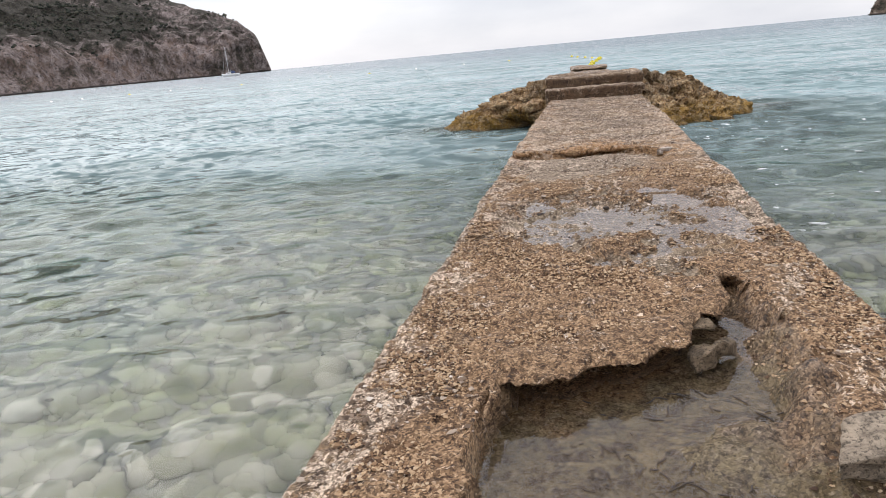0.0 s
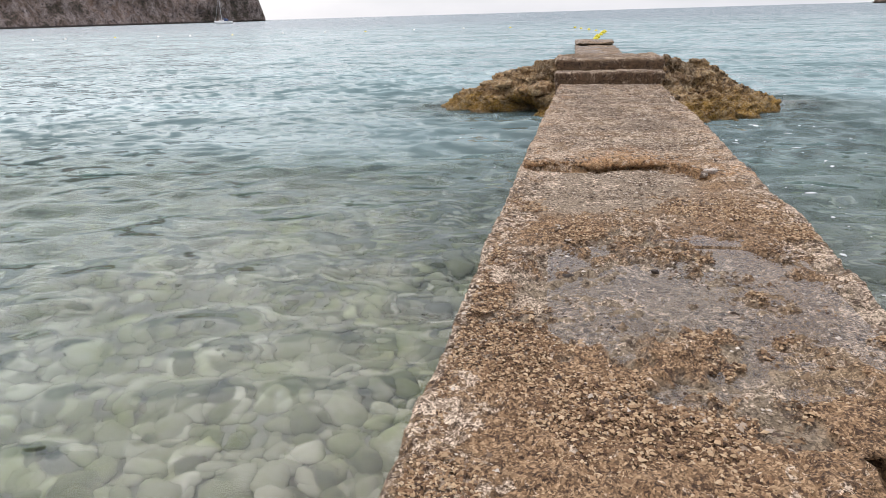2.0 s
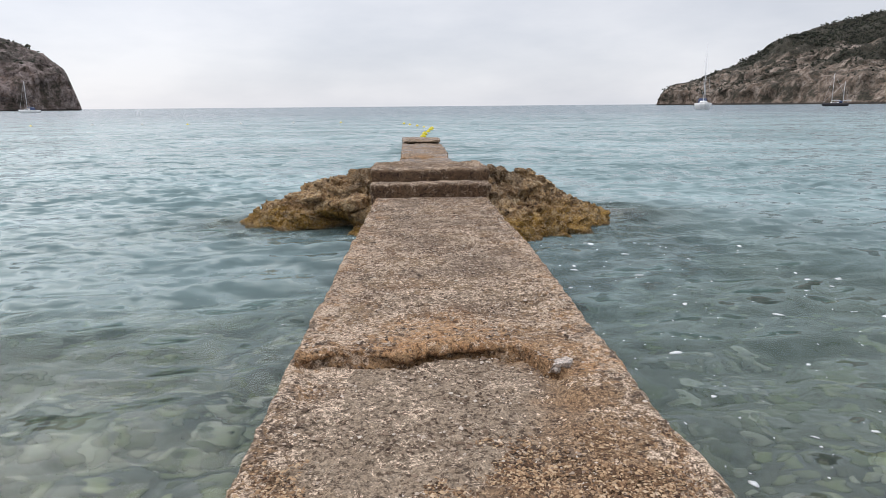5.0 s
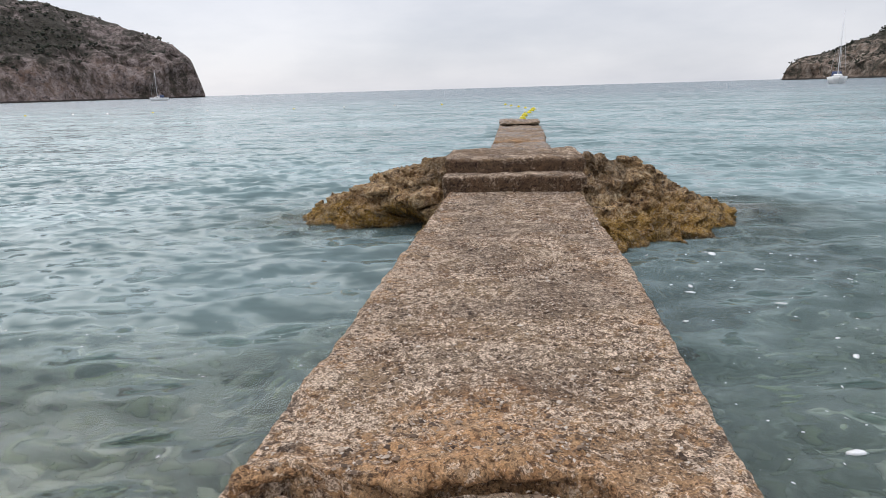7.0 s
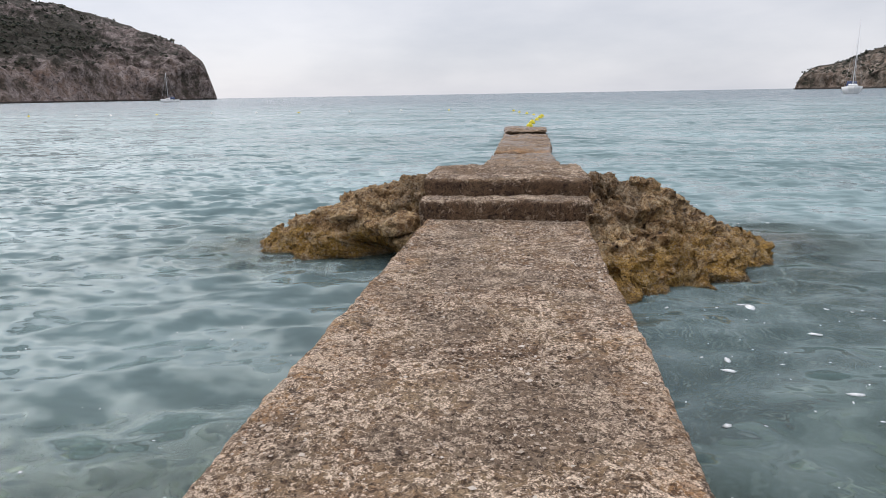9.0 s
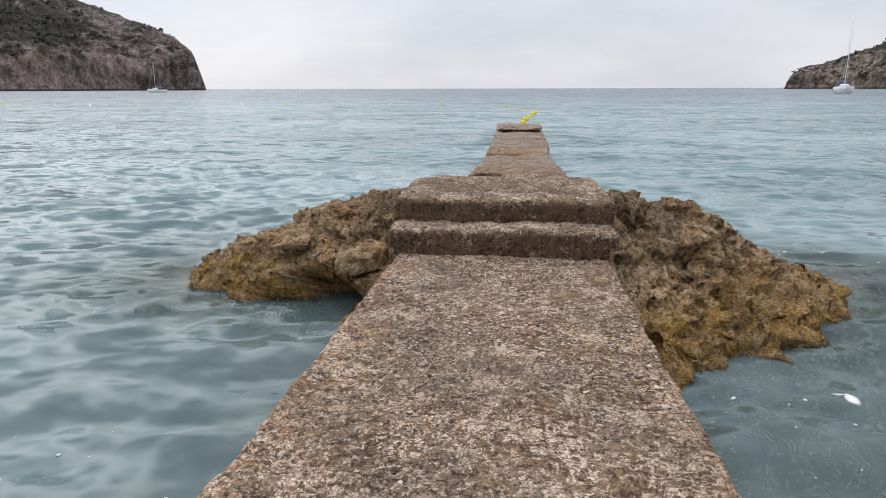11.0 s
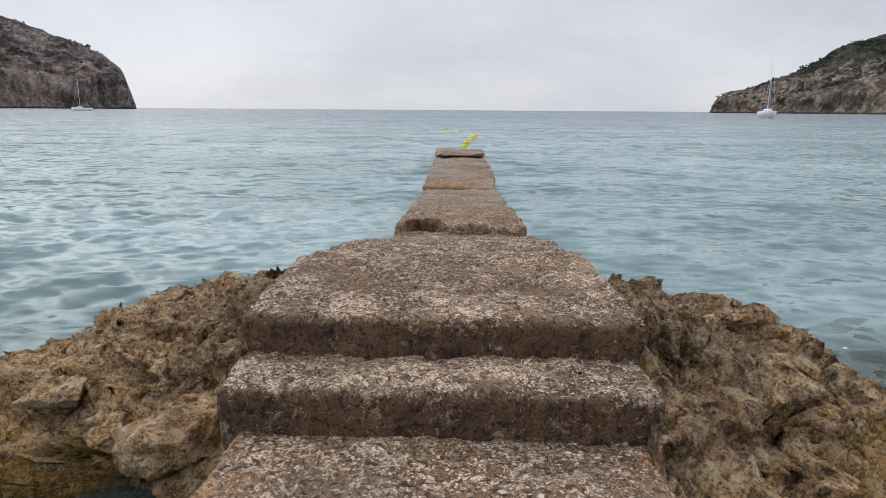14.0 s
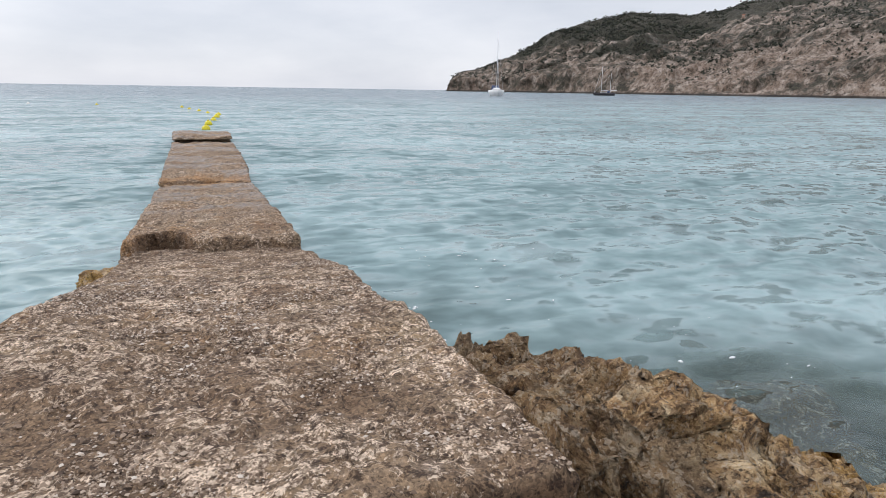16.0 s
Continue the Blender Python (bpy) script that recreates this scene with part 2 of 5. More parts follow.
def plain(name, color, rough=0.5, grain=0.05, metal=0.0):
    m = Nodes(name)
    n = m.noise(grain, 5, 0.6)
    dark = tuple(c * 0.75 for c in color)
    m.surface(m.ramp(n, (0.3, dark), (0.65, color)), rough, m.bump(n, 0.2, 0.004), metal)
    return m.material


def stone_paint(name, color):
    """Broken limestone with dark pores and pale worn corners."""
    m = Nodes(name)
    blotch, pores = m.noise(0.05, 6, 0.7, warp=0.4), m.noise(0.012, 5, 0.7)
    col = m.ramp(blotch, (0.36, tuple(c * 0.45 for c in color)), (0.50, color), (0.64, tuple(min(c * 1.35, 0.8) for c in color)))
    col = m.mix(m.ramp(pores, (0.40, 0.85), (0.48, 0.0)), col, tuple(c * 0.22 for c in color))
    m.surface(col, 0.9, m.bump(m.calc("ADD", blotch, pores), 1.0, 0.02))
    return m.material


# ---------------------------------------------------------------- materials
def concrete_material():
    m = Nodes("weathered_concrete")
    broad = m.noise(0.55, 5, 0.6)
    mid = m.noise(0.13, 5, 0.65, warp=0.4)
    fine = m.noise(0.025, 4, 0.7)
    grit = m.cells(0.022)
    base = m.ramp(broad, (0.30, (0.18, 0.094, 0.046)), (0.50, (0.295, 0.183, 0.098)), (0.70, (0.37, 0.268, 0.166)))
    grey = m.ramp(mid, (0.30, (0.25, 0.182, 0.122)), (0.70, (0.44, 0.340, 0.242)))
    col = m.mix(m.mark("grey"), base, grey)
    orange = m.ramp(mid, (0.30, (0.36, 0.180, 0.075)), (0.70, (0.66, 0.40, 0.20)))
    col = m.mix(m.mark("orange"), col, orange)
    # dark lichen blotches and pale crust with ragged edges
    dark = m.calc("MULTIPLY", m.ramp(mid, (0.50, 0.0), (0.60, 1.0)), m.calc("MULTIPLY", m.mark("blotch"), m.calc("SUBTRACT", 1.0, m.calc("MULTIPLY", m.mark("litter"), 0.8))))
    col = m.mix(dark, col, m.ramp(fine, (0.3, (0.055, 0.036, 0.026)), (0.7, (0.13, 0.085, 0.055))))
    crust_noise = m.noise(0.085, 7, 0.78, warp=0.6)
    crust = m.calc("MULTIPLY", m.calc("MULTIPLY", m.ramp(crust_noise, (0.51, 0.0), (0.55, 1.0)), m.mark("crust")), m.calc("SUBTRACT", 1.0, m.calc("MULTIPLY", m.mark("litter"), 0.8)))
    col = m.mix(m.calc("MULTIPLY", crust, 0.4), col, m.ramp(fine, (0.3, (0.36, 0.260, 0.190)), (0.7, (0.58, 0.465, 0.365))))
    fleck = m.ramp(grit, (0.10, 1.0), (0.30, 0.0))
    fleck = m.calc("MULTIPLY", fleck, m.ramp(m.noise(0.05, 3, 0.6), (0.50, 0.0), (0.60, 0.9)))
    col = m.mix(m.calc("MULTIPLY", fleck, 0.7), col, (0.58, 0.52, 0.44))
    col = m.mix(m.ramp(fine, (0.32, 0.65), (0.5, 0.0)), col, (0.075, 0.05, 0.034))
    # angular flakes: pale aggregate and dark pits, gathered in clusters
    bent = m.t.nodes.new("ShaderNodeVectorMath")
    bent.operation = "MULTIPLY_ADD"
    bent.inputs[1].default_value = (0.018, 0.018, 0.018)
    wob = m.t.nodes.new("ShaderNodeTexNoise")
    wob.inputs["Scale"].default_value = 38.0
    m.put(wob.inputs["Vector"], m.pos)
    m.put(bent.inputs[0], wob.outputs["Color"])
    m.put(bent.inputs[2], m.pos)
    flake = m.cells(0.018, "F1", bent.outputs[0], "Color")
    chip = m.cells(0.008, "F1", bent.outputs[0], "Color")
    grain = m.calc("ADD", m.calc("MULTIPLY", chip, 0.45), m.calc("ADD", m.calc("MULTIPLY", flake, 0.20), m.calc("MULTIPLY", mid, 0.35)))
    litter = m.ramp(grain, (0.25, (0.085, 0.042, 0.020)), (0.50, (0.285, 0.165, 0.083)), (0.78, (0.50, 0.34, 0.205)))
    col = m.mix(m.calc("MULTIPLY", m.mark("litter"), 0.9), col, litter)
    ragged = m.noise(0.050, 8, 0.72, warp=0.9)
    cluster = m.noise(0.30, 4, 0.6)
    pits = m.noise(0.034, 6, 0.72, warp=0.5)
    rank = m.calc("ADD", m.calc("MULTIPLY", m.calc("SUBTRACT", ragged, 0.225), 1.82), m.calc("MULTIPLY", m.calc("SUBTRACT", cluster, 0.5), 0.8))
    rank = m.calc("ADD", rank, m.calc("MULTIPLY", m.calc("SUBTRACT", chip, 0.5), 0.10))
    rank = m.calc("ADD", rank, m.calc("MULTIPLY", m.mark("crust"), 0.19))
    rank = m.calc("SUBTRACT", rank, m.calc("MULTIPLY", m.mark("litter"), 0.10))
    silt = m.ramp(mid, (0.30, (0.125, 0.092, 0.044)), (0.70, (0.31, 0.24, 0.130)))
    silt = m.mix(m.ramp(m.noise(0.10, 7, 0.80, warp=0.8), (0.50, 0.0), (0.58, 0.85)), silt, (0.045, 0.031, 0.020))
    silt = m.mix(m.ramp(m.noise(0.03, 4, 0.7), (0.54, 0.0), (0.62, 0.5)), silt, (0.33, 0.26, 0.17))
    col = m.mix(m.calc("MULTIPLY", m.mark("silt"), 0.8), col, silt)
    # Weed, plus shade painted on step fronts, in the hole and under the rim.
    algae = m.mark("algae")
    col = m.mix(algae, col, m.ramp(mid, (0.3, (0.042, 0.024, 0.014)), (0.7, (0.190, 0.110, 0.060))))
    dry = m.calc("SUBTRACT", 1.0, m.calc("MULTIPLY", m.mark("silt"), 0.5))
    pale = m.calc("MULTIPLY", m.calc("MULTIPLY", m.ramp(rank, (0.645, 0.0), (0.670, 0.9)), dry), m.calc("SUBTRACT", 1.0, m.calc("MULTIPLY", algae, 0.75)))
    pale = m.calc("MULTIPLY", pale, m.calc("SUBTRACT", 1.0, m.calc("MULTIPLY", m.mark("wet"), 0.7)))
    pale = m.calc("MULTIPLY", pale, m.calc("SUBTRACT", 1.0, m.calc("MULTIPLY", m.mark("orange"), 0.3)))
    col = m.mix(pale, col, m.ramp(chip, (0.25, (0.46, 0.325, 0.225)), (0.65, (0.74, 0.590, 0.450))))
    col = m.mix(m.calc("MULTIPLY", m.ramp(pits, (0.42, 0.9), (0.48, 0.0)), dry), col, m.mix(1.0, col, (0.24, 0.19, 0.16), "MULTIPLY"))
    col = m.mix(0.75, col, m.mix(1.0, col, m.ramp(chip, (0.10, 0.42), (0.50, 0.95), (0.90, 1.45)), "MULTIPLY"))
    wet = m.mark("wet")
    col = m.mix(m.calc("MULTIPLY", wet, 0.25), col, m.mix(1.0, col, (0.35, 0.33, 0.33), "MULTIPLY"))
    rough = m.calc("SUBTRACT", 0.9, m.calc("MULTIPLY", wet, 0.68))
    h = m.calc("ADD", m.calc("MULTIPLY", mid, 0.7), m.calc("ADD", m.calc("MULTIPLY", pits, 0.8), m.calc("ADD", m.calc("MULTIPLY", chip, 0.25), m.calc("MULTIPLY", pale, 0.22))))
    m.surface(col, rough, m.bump(h, 0.9, 0.03))
    return m.material


def rock_material():
    m = Nodes("limestone_crag")
    broad = m.noise(0.5, 6, 0.65, warp=0.5)
    mid = m.noise(0.11, 6, 0.7, warp=0.7)
    fine = m.noise(0.022, 4, 0.7)
    # The near-black low stops paint crevice shade where the bump noise dips.
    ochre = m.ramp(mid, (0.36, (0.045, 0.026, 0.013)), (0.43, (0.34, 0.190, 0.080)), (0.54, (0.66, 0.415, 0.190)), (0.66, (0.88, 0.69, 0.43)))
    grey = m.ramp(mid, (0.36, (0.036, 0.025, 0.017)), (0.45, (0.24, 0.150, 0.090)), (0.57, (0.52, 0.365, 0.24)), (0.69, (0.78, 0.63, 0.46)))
    z = m.axis(2)
    dry = m.calc("ADD", m.calc("MULTIPLY", z, 1.3), m.calc("MULTIPLY", broad, 1.5))
    col = m.mix(m.ramp(dry, (1.00, 0.0), (1.30, 1.0)), ochre, grey)
    # yellow-green weed in the band that the swell wets
    weed = m.calc("ADD", m.calc("MULTIPLY", z, -1.3), m.calc("MULTIPLY", broad, 1.1))
    col = m.mix(m.ramp(weed, (0.80, 0.0), (0.98, 0.78)), col, m.ramp(fine, (0.3, (0.20, 0.105, 0.016)), (0.7, (0.70, 0.40, 0.06))))
    col = m.mix(m.ramp(m.noise(0.3, 3, 0.6), (0.55, 0.0), (0.65, 0.6)), col, (0.34, 0.185, 0.070))
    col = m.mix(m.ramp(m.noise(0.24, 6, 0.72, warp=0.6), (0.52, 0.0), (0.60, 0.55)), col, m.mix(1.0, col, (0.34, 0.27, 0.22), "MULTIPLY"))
    col = m.mix(m.ramp(m.noise(0.32, 6, 0.7, warp=0.5), (0.50, 0.0), (0.60, 0.38)), col, m.ramp(mid, (0.36, (0.22, 0.16, 0.095)), (0.60, (0.72, 0.59, 0.40))))
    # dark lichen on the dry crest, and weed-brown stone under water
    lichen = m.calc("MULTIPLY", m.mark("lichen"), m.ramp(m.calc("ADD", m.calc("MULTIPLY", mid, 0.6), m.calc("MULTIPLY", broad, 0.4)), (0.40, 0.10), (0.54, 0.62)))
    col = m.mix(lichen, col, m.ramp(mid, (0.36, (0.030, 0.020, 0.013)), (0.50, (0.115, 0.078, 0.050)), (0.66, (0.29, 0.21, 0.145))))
    col = m.mix(m.ramp(m.calc("ADD", m.calc("MULTIPLY", z, -1.0), m.calc("MULTIPLY", mid, 0.12)), (0.58, 0.0), (0.66, 0.85)), col, (0.040, 0.028, 0.014))
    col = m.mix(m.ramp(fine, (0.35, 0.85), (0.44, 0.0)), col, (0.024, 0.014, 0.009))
    spot = m.calc("ADD", m.calc("MULTIPLY", m.cells(0.030, "F1", None, "Color"), 0.5), m.calc("ADD", m.calc("MULTIPLY", m.cells(0.012, "F1", None, "Color"), 0.5), m.calc("MULTIPLY", m.noise(0.15, 5, 0.7), 1.0)))
    spot = m.calc("SUBTRACT", spot, 0.5)
    col = m.mix(m.ramp(spot, (0.66, 0.0), (0.72, 0.7)), col, m.mix(0.6, col, (0.66, 0.55, 0.42)))
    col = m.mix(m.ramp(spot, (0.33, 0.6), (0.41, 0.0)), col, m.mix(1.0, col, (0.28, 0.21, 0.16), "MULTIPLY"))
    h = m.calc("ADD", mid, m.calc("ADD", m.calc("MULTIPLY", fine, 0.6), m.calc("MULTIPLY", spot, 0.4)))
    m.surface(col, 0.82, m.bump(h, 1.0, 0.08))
    return m.material


def sea_material():
    m = Nodes("sea_water")
    depth = m.mark("depth")
    n1 = m.tilt(m.t.nodes.new("ShaderNodeNewGeometry").outputs["Normal"], 0.15, (0.6, 1.0, 1.0), (0.5, 0.7, 0.0), 0.45, 0.0, 1.5)
    away = m.ramp(depth, (0.12, 0.18), (0.44, 1.0))
    n2 = m.tilt(n1, 0.27, (0.70, 1.0, 1.0), (1.7, 2.3, 0.0), away, 0.055, 2.0)
    n3 = m.tilt(n2, 0.85, (0.80, 1.0, 1.0), (1.1, 1.7, 0.0), away, 0.060, 3.0)
    n3 = m.tilt(n3, 2.4, (0.75, 1.0, 1.0), (0.8, 1.5, 0.0), m.ramp(depth, (0.35, 0.0), (0.9, 1.0)), 0.02, 4.0)
    patch = m.noise(7.0, 6, 0.68, m.stretch((0.4, 1.0, 1.0)))
    shoal = m.ramp(patch, (0.38, (0.156, 0.236, 0.240)), (0.62, (0.264, 0.364, 0.370)))
    open_sea = m.ramp(patch, (0.38, (0.112, 0.158, 0.180)), (0.62, (0.185, 0.242, 0.266)))
    body = m.mix(m.ramp(m.calc("MULTIPLY", m.axis(1), 0.004), (0.25, 0.0), (0.75, 1.0)), shoal, open_sea)
    tint = m.mix(m.ramp(depth, (0.08, 0.0), (0.32, 1.0)), (0.98, 0.98, 0.96), (0.64, 0.76, 0.73))
    water = m.t.nodes.new("ShaderNodeBsdfGlass")
    m.put(water.inputs["Color"], tint)
    m.put(water.inputs["Roughness"], 0.05)
    m.put(water.inputs["IOR"], 1.333)
    m.put(water.inputs["Normal"], n3)
    deep = m.surface(body, m.ramp(depth, (0.2, 0.07), (0.9, 0.16)), n3, ior=1.333)
    mixer = m.t.nodes.new("ShaderNodeMixShader")
    m.put(mixer.inputs[0], m.ramp(depth, (0.14, 0.03), (0.32, 0.22), (0.46, 0.64), (0.66, 0.97)))
    m.t.links.new(water.outputs[0], mixer.inputs[1])
    m.t.links.new(deep.outputs[0], mixer.inputs[2])
    m.t.links.new(mixer.outputs[0], m.out.inputs[0])
    return m.material


def puddle_material():
    m = Nodes("puddle_water")
    g = m.t.nodes.new("ShaderNodeBsdfGlass")
    m.put(g.inputs["Color"], (0.97, 0.96, 0.96))
    m.put(g.inputs["Roughness"], 0.03)
    m.put(g.inputs["IOR"], 1.35)
    m.put(g.inputs["Normal"], m.bump(m.noise(0.12, 2, 0.5), 0.15, 0.01))
    m.t.links.new(g.outputs[0], m.out.inputs[0])
    return m.material


def pebble_material():
    m = Nodes("seabed_pebbles")
    i = m.t.nodes.new("ShaderNodeNewGeometry").outputs["Random Per Island"]
    n = m.noise(0.06, 4, 0.6)
    col = m.ramp(i, (0.0, (0.065, 0.070, 0.048)), (0.3, (0.150, 0.160, 0.105)), (0.55, (0.225, 0.226, 0.175)), (0.88, (0.31, 0.305, 0.25)), (1.0, (0.43, 0.42, 0.36)))
    col = m.mix(m.ramp(n, (0.35, 0.5), (0.6, 0.0)), col, (0.15, 0.16, 0.09))
    col = m.mix(m.ramp(m.noise(0.7, 4, 0.6), (0.47, 0.0), (0.60, 0.75)), col, m.mix(1.0, col, (0.62, 0.72, 0.36), "MULTIPLY"))
    m.surface(col, 0.7, m.bump(n, 0.3, 0.01))
    return m.material


def seabed_material():
    m = Nodes("seabed")
    n = m.noise(0.5, 6, 0.65)
    p = m.cells(0.12)
    big = m.noise(3.0, 4, 0.6)
    col = m.ramp(n, (0.3, (0.08, 0.088, 0.073)), (0.7, (0.28, 0.285, 0.24)))
    col = m.mix(m.ramp(big, (0.45, 0.0), (0.62, 0.8)), col, (0.055, 0.065, 0.055))
    col = m.mix(m.ramp(p, (0.25, 0.0), (0.6, 0.6)), col, (0.08, 0.085, 0.06))
    col = m.mix(m.mark("weed"), col, m.ramp(n, (0.3, (0.012, 0.010, 0.007)), (0.7, (0.045, 0.036, 0.020))))
    m.surface(col, 0.9, m.bump(p, 0.8, 0.05))
    return m.material


def hill_material(name, rock_a, rock_b, scrub):
    m = Nodes(name)
    broad = m.noise(70.0, 6, 0.62, warp=0.3)
    mid = m.noise(14.0, 6, 0.70, warp=0.4)
    streak = m.noise(9.5, 7, 0.74, m.stretch((1.0, 1.0, 0.4)), 0.5)
    rubble = m.noise(3.5, 5, 0.75, warp=0.5)
    col = m.ramp(streak, (0.34, tuple(c * 0.30 for c in rock_b)), (0.46, rock_b), (0.64, rock_a))
    ochre = m.ramp(mid, (0.45, 0.0), (0.66, 0.65))
    col = m.mix(m.calc("MULTIPLY", ochre, m.mark("cliff")), col, (0.31, 0.175, 0.112))
    col = m.mix(m.ramp(rubble, (0.38, 0.9), (0.48, 0.0)), col, tuple(c * 0.20 for c in rock_b))
    col = m.mix(m.ramp(rubble, (0.55, 0.0), (0.66, 0.6)), col, tuple(min(c * 1.25, 0.8) for c in rock_a))
    cover = m.calc("ADD", m.calc("MULTIPLY", mid, 0.9), m.calc("MULTIPLY", broad, 0.6))
    cover = m.calc("ADD", cover, m.calc("SUBTRACT", m.calc("MULTIPLY", m.mark("green"), 0.42), m.calc("MULTIPLY", m.mark("cliff"), 0.06)))
    cover = m.calc("ADD", cover, m.calc("MULTIPLY", m.calc("SUBTRACT", rubble, 0.5), 0.5))
    bush = m.ramp(m.noise(2.2, 5, 0.7), (0.36, tuple(c * 0.30 for c in scrub)), (0.52, scrub), (0.68, tuple(c * 2.3 for c in scrub)))
    col = m.mix(m.ramp(cover, (0.72, 0.0), (0.86, 0.95)), col, bush)
    # a near-black band along the foot of the cliffs
    col = m.mix(m.ramp(m.calc("MULTIPLY", m.axis(2), 0.1), (0.10, 0.9), (0.24, 0.0)), col, (0.022, 0.018, 0.016))
    m.surface(col, 0.95, m.bump(m.calc("ADD", streak, rubble), 1.0, 3.0))
    return m.material


def leaf_material():
    m = Nodes("scrub_leaves")
    i = m.t.nodes.new("ShaderNodeNewGeometry").outputs["Random Per Island"]
    col = m.ramp(i, (0.0, (0.018, 0.022, 0.016)), (0.6, (0.036, 0.041, 0.027)), (1.0, (0.085, 0.080, 0.055)))
    m.surface(col, 0.9, m.bump(m.noise(0.9, 4, 0.7), 0.9, 0.6))
    return m.material


def chips_material(name, stops):
    m = Nodes(name)
    i = m.t.nodes.new("ShaderNodeNewGeometry").outputs["Random Per Island"]
    m.surface(m.ramp(i, *stops), 0.85, m.bump(m.noise(0.01, 3, 0.6), 0.3, 0.002))
    return m.material


CONCRETE, ROCK, WATER, PUDDLE = concrete_material(), rock_material(), sea_material(), puddle_material()
PEBBLE, SEABED, LEAF = pebble_material(), seabed_material(), leaf_material()
HILL_W = hill_material("headland_rock", (0.40, 0.330, 0.305), (0.19, 0.145, 0.13), (0.040, 0.036, 0.026))
HILL_E = hill_material("bay_hill_rock", (0.45, 0.38, 0.32), (0.25, 0.185, 0.14), (0.040, 0.038, 0.026))
LITTER = chips_material("dry_seaweed", [(0.0, (0.045, 0.022, 0.013)), (0.45, (0.235, 0.134, 0.070)), (0.8, (0.48, 0.325, 0.19)), (1.0, (0.56, 0.42, 0.28))])
GRIT = chips_material("aggregate", [(0.0, (0.05, 0.030, 0.020)), (0.45, (0.20, 0.135, 0.09)), (0.8, (0.40, 0.31, 0.235)), (1.0, (0.64, 0.56, 0.48))])
WHITE_STONE = stone_paint("white_limestone", (0.78, 0.66, 0.57))
GREY_STONE = stone_paint("grey_limestone", (0.23, 0.165, 0.105))
WORN_STONE = stone_paint("worn_limestone", (0.41, 0.325, 0.24))
TWIG = plain("dark_twig", (0.055, 0.040, 0.032), 0.7, 0.03)
FOAM = plain("sea_foam", (0.85, 0.86, 0.86), 0.6, 0.02)
YELLOW = plain("yellow_plastic", (0.72, 0.60, 0.02), 0.4, 0.2)
WHITE_PLASTIC = plain("white_plastic", (0.72, 0.72, 0.68), 0.4, 0.2)
GELCOAT = plain("white_gelcoat", (0.90, 0.90, 0.89), 0.45, 9.0)
DARK_HULL = plain("dark_hull_paint", (0.045, 0.04, 0.045), 0.35, 1.0)
ALLOY = plain("mast_alloy", (0.86, 0.86, 0.87), 0.4, 1.0)
SAILCLOTH = plain("sail_cover", (0.07, 0.10, 0.20), 0.8, 0.3)
SMOKED = plain("smoked_window", (0.02, 0.025, 0.03), 0.1, 1.0)
ROPE = plain("rope", (0.40, 0.36, 0.24), 0.9, 0.02)
PLASTER = plain("pale_plaster", (0.42, 0.29, 0.22), 0.9, 0.8)
ROOF_TILE = plain("clay_roof", (0.33, 0.13, 0.075), 0.9, 0.3)


# ---------------------------------------------------------------- sea and seabed
WAVES = []
wave_rng = np.random.default_rng(5)
for count, low, high, slope, spread in ((13, 0.38, 0.80, 0.195, 22), (9, 0.85, 1.9, 0.130, 20), (6, 2.2, 6.0, 0.05, 25)):
    for k in range(count):
        span = low * (high / low) ** wave_rng.random()
        heading = radians(wave_rng.normal(104, spread))
        WAVES.append((span, heading, slope * span / 6.28, wave_rng.uniform(0, 6.28)))


def swell(x, y, spacing=0.05):
    z = np.zeros(np.shape(x))
    calm = 0.72 + 0.35 * vnoise(xy(np.ravel(x) / 3.1, np.ravel(y) / 3.1), 77).reshape(np.shape(x))
    for span, heading, amp, phase in WAVES:
        a = (x * math.cos(heading) + y * math.sin(heading)) * 2 * math.pi / span + phase
        keep = np.clip(span / (4.2 * np.asarray(spacing)) - 0.6, 0, 1)
        z = z + keep * amp * (0.62 * np.sin(a) + 0.38 * (1 - 2 * np.sqrt(np.sin(a / 2 + 0.7) ** 2 + 0.04 + (2.0 * np.asarray(spacing) / span) ** 2)))
    return z * calm


def graded(lo, hi, step, low_end, high_end, grow):
    mid = np.arange(lo, hi + step / 2, step)
    up, v, s = [], hi, step
    while v < high_end:
        s *= grow
        v += s
        up.append(v)
    down, v, s = [], lo, step
    while v > low_end:
        s *= grow
        v -= s
        down.append(v)
    return np.array(down[::-1] + list(mid) + up)


def seabed_height(x, y):
    x, y = np.asarray(x, float), np.asarray(y, float)
    d = -1.00 - 0.085 * np.clip(y - 4, 0, 40) - 0.05 * np.abs(x) ** 0.9 * 0.5
    d = np.maximum(d, -9.0)
    reef = np.exp(-((x - 0.6) / 4.0) ** 2 - ((y - 18.3) / 2.3) ** 2)
    d = d + (-0.98 - d) * 0.85 * reef * (y > 8)
    d = d + smooth(4, -9, y) * 2.2 + np.clip(-9 - y, 0, 60) * 0.05
    return d + 0.12 * fbm(xy(np.ravel(x), np.ravel(y)), 1.7, 3, 0.5, 31).reshape(x.shape)


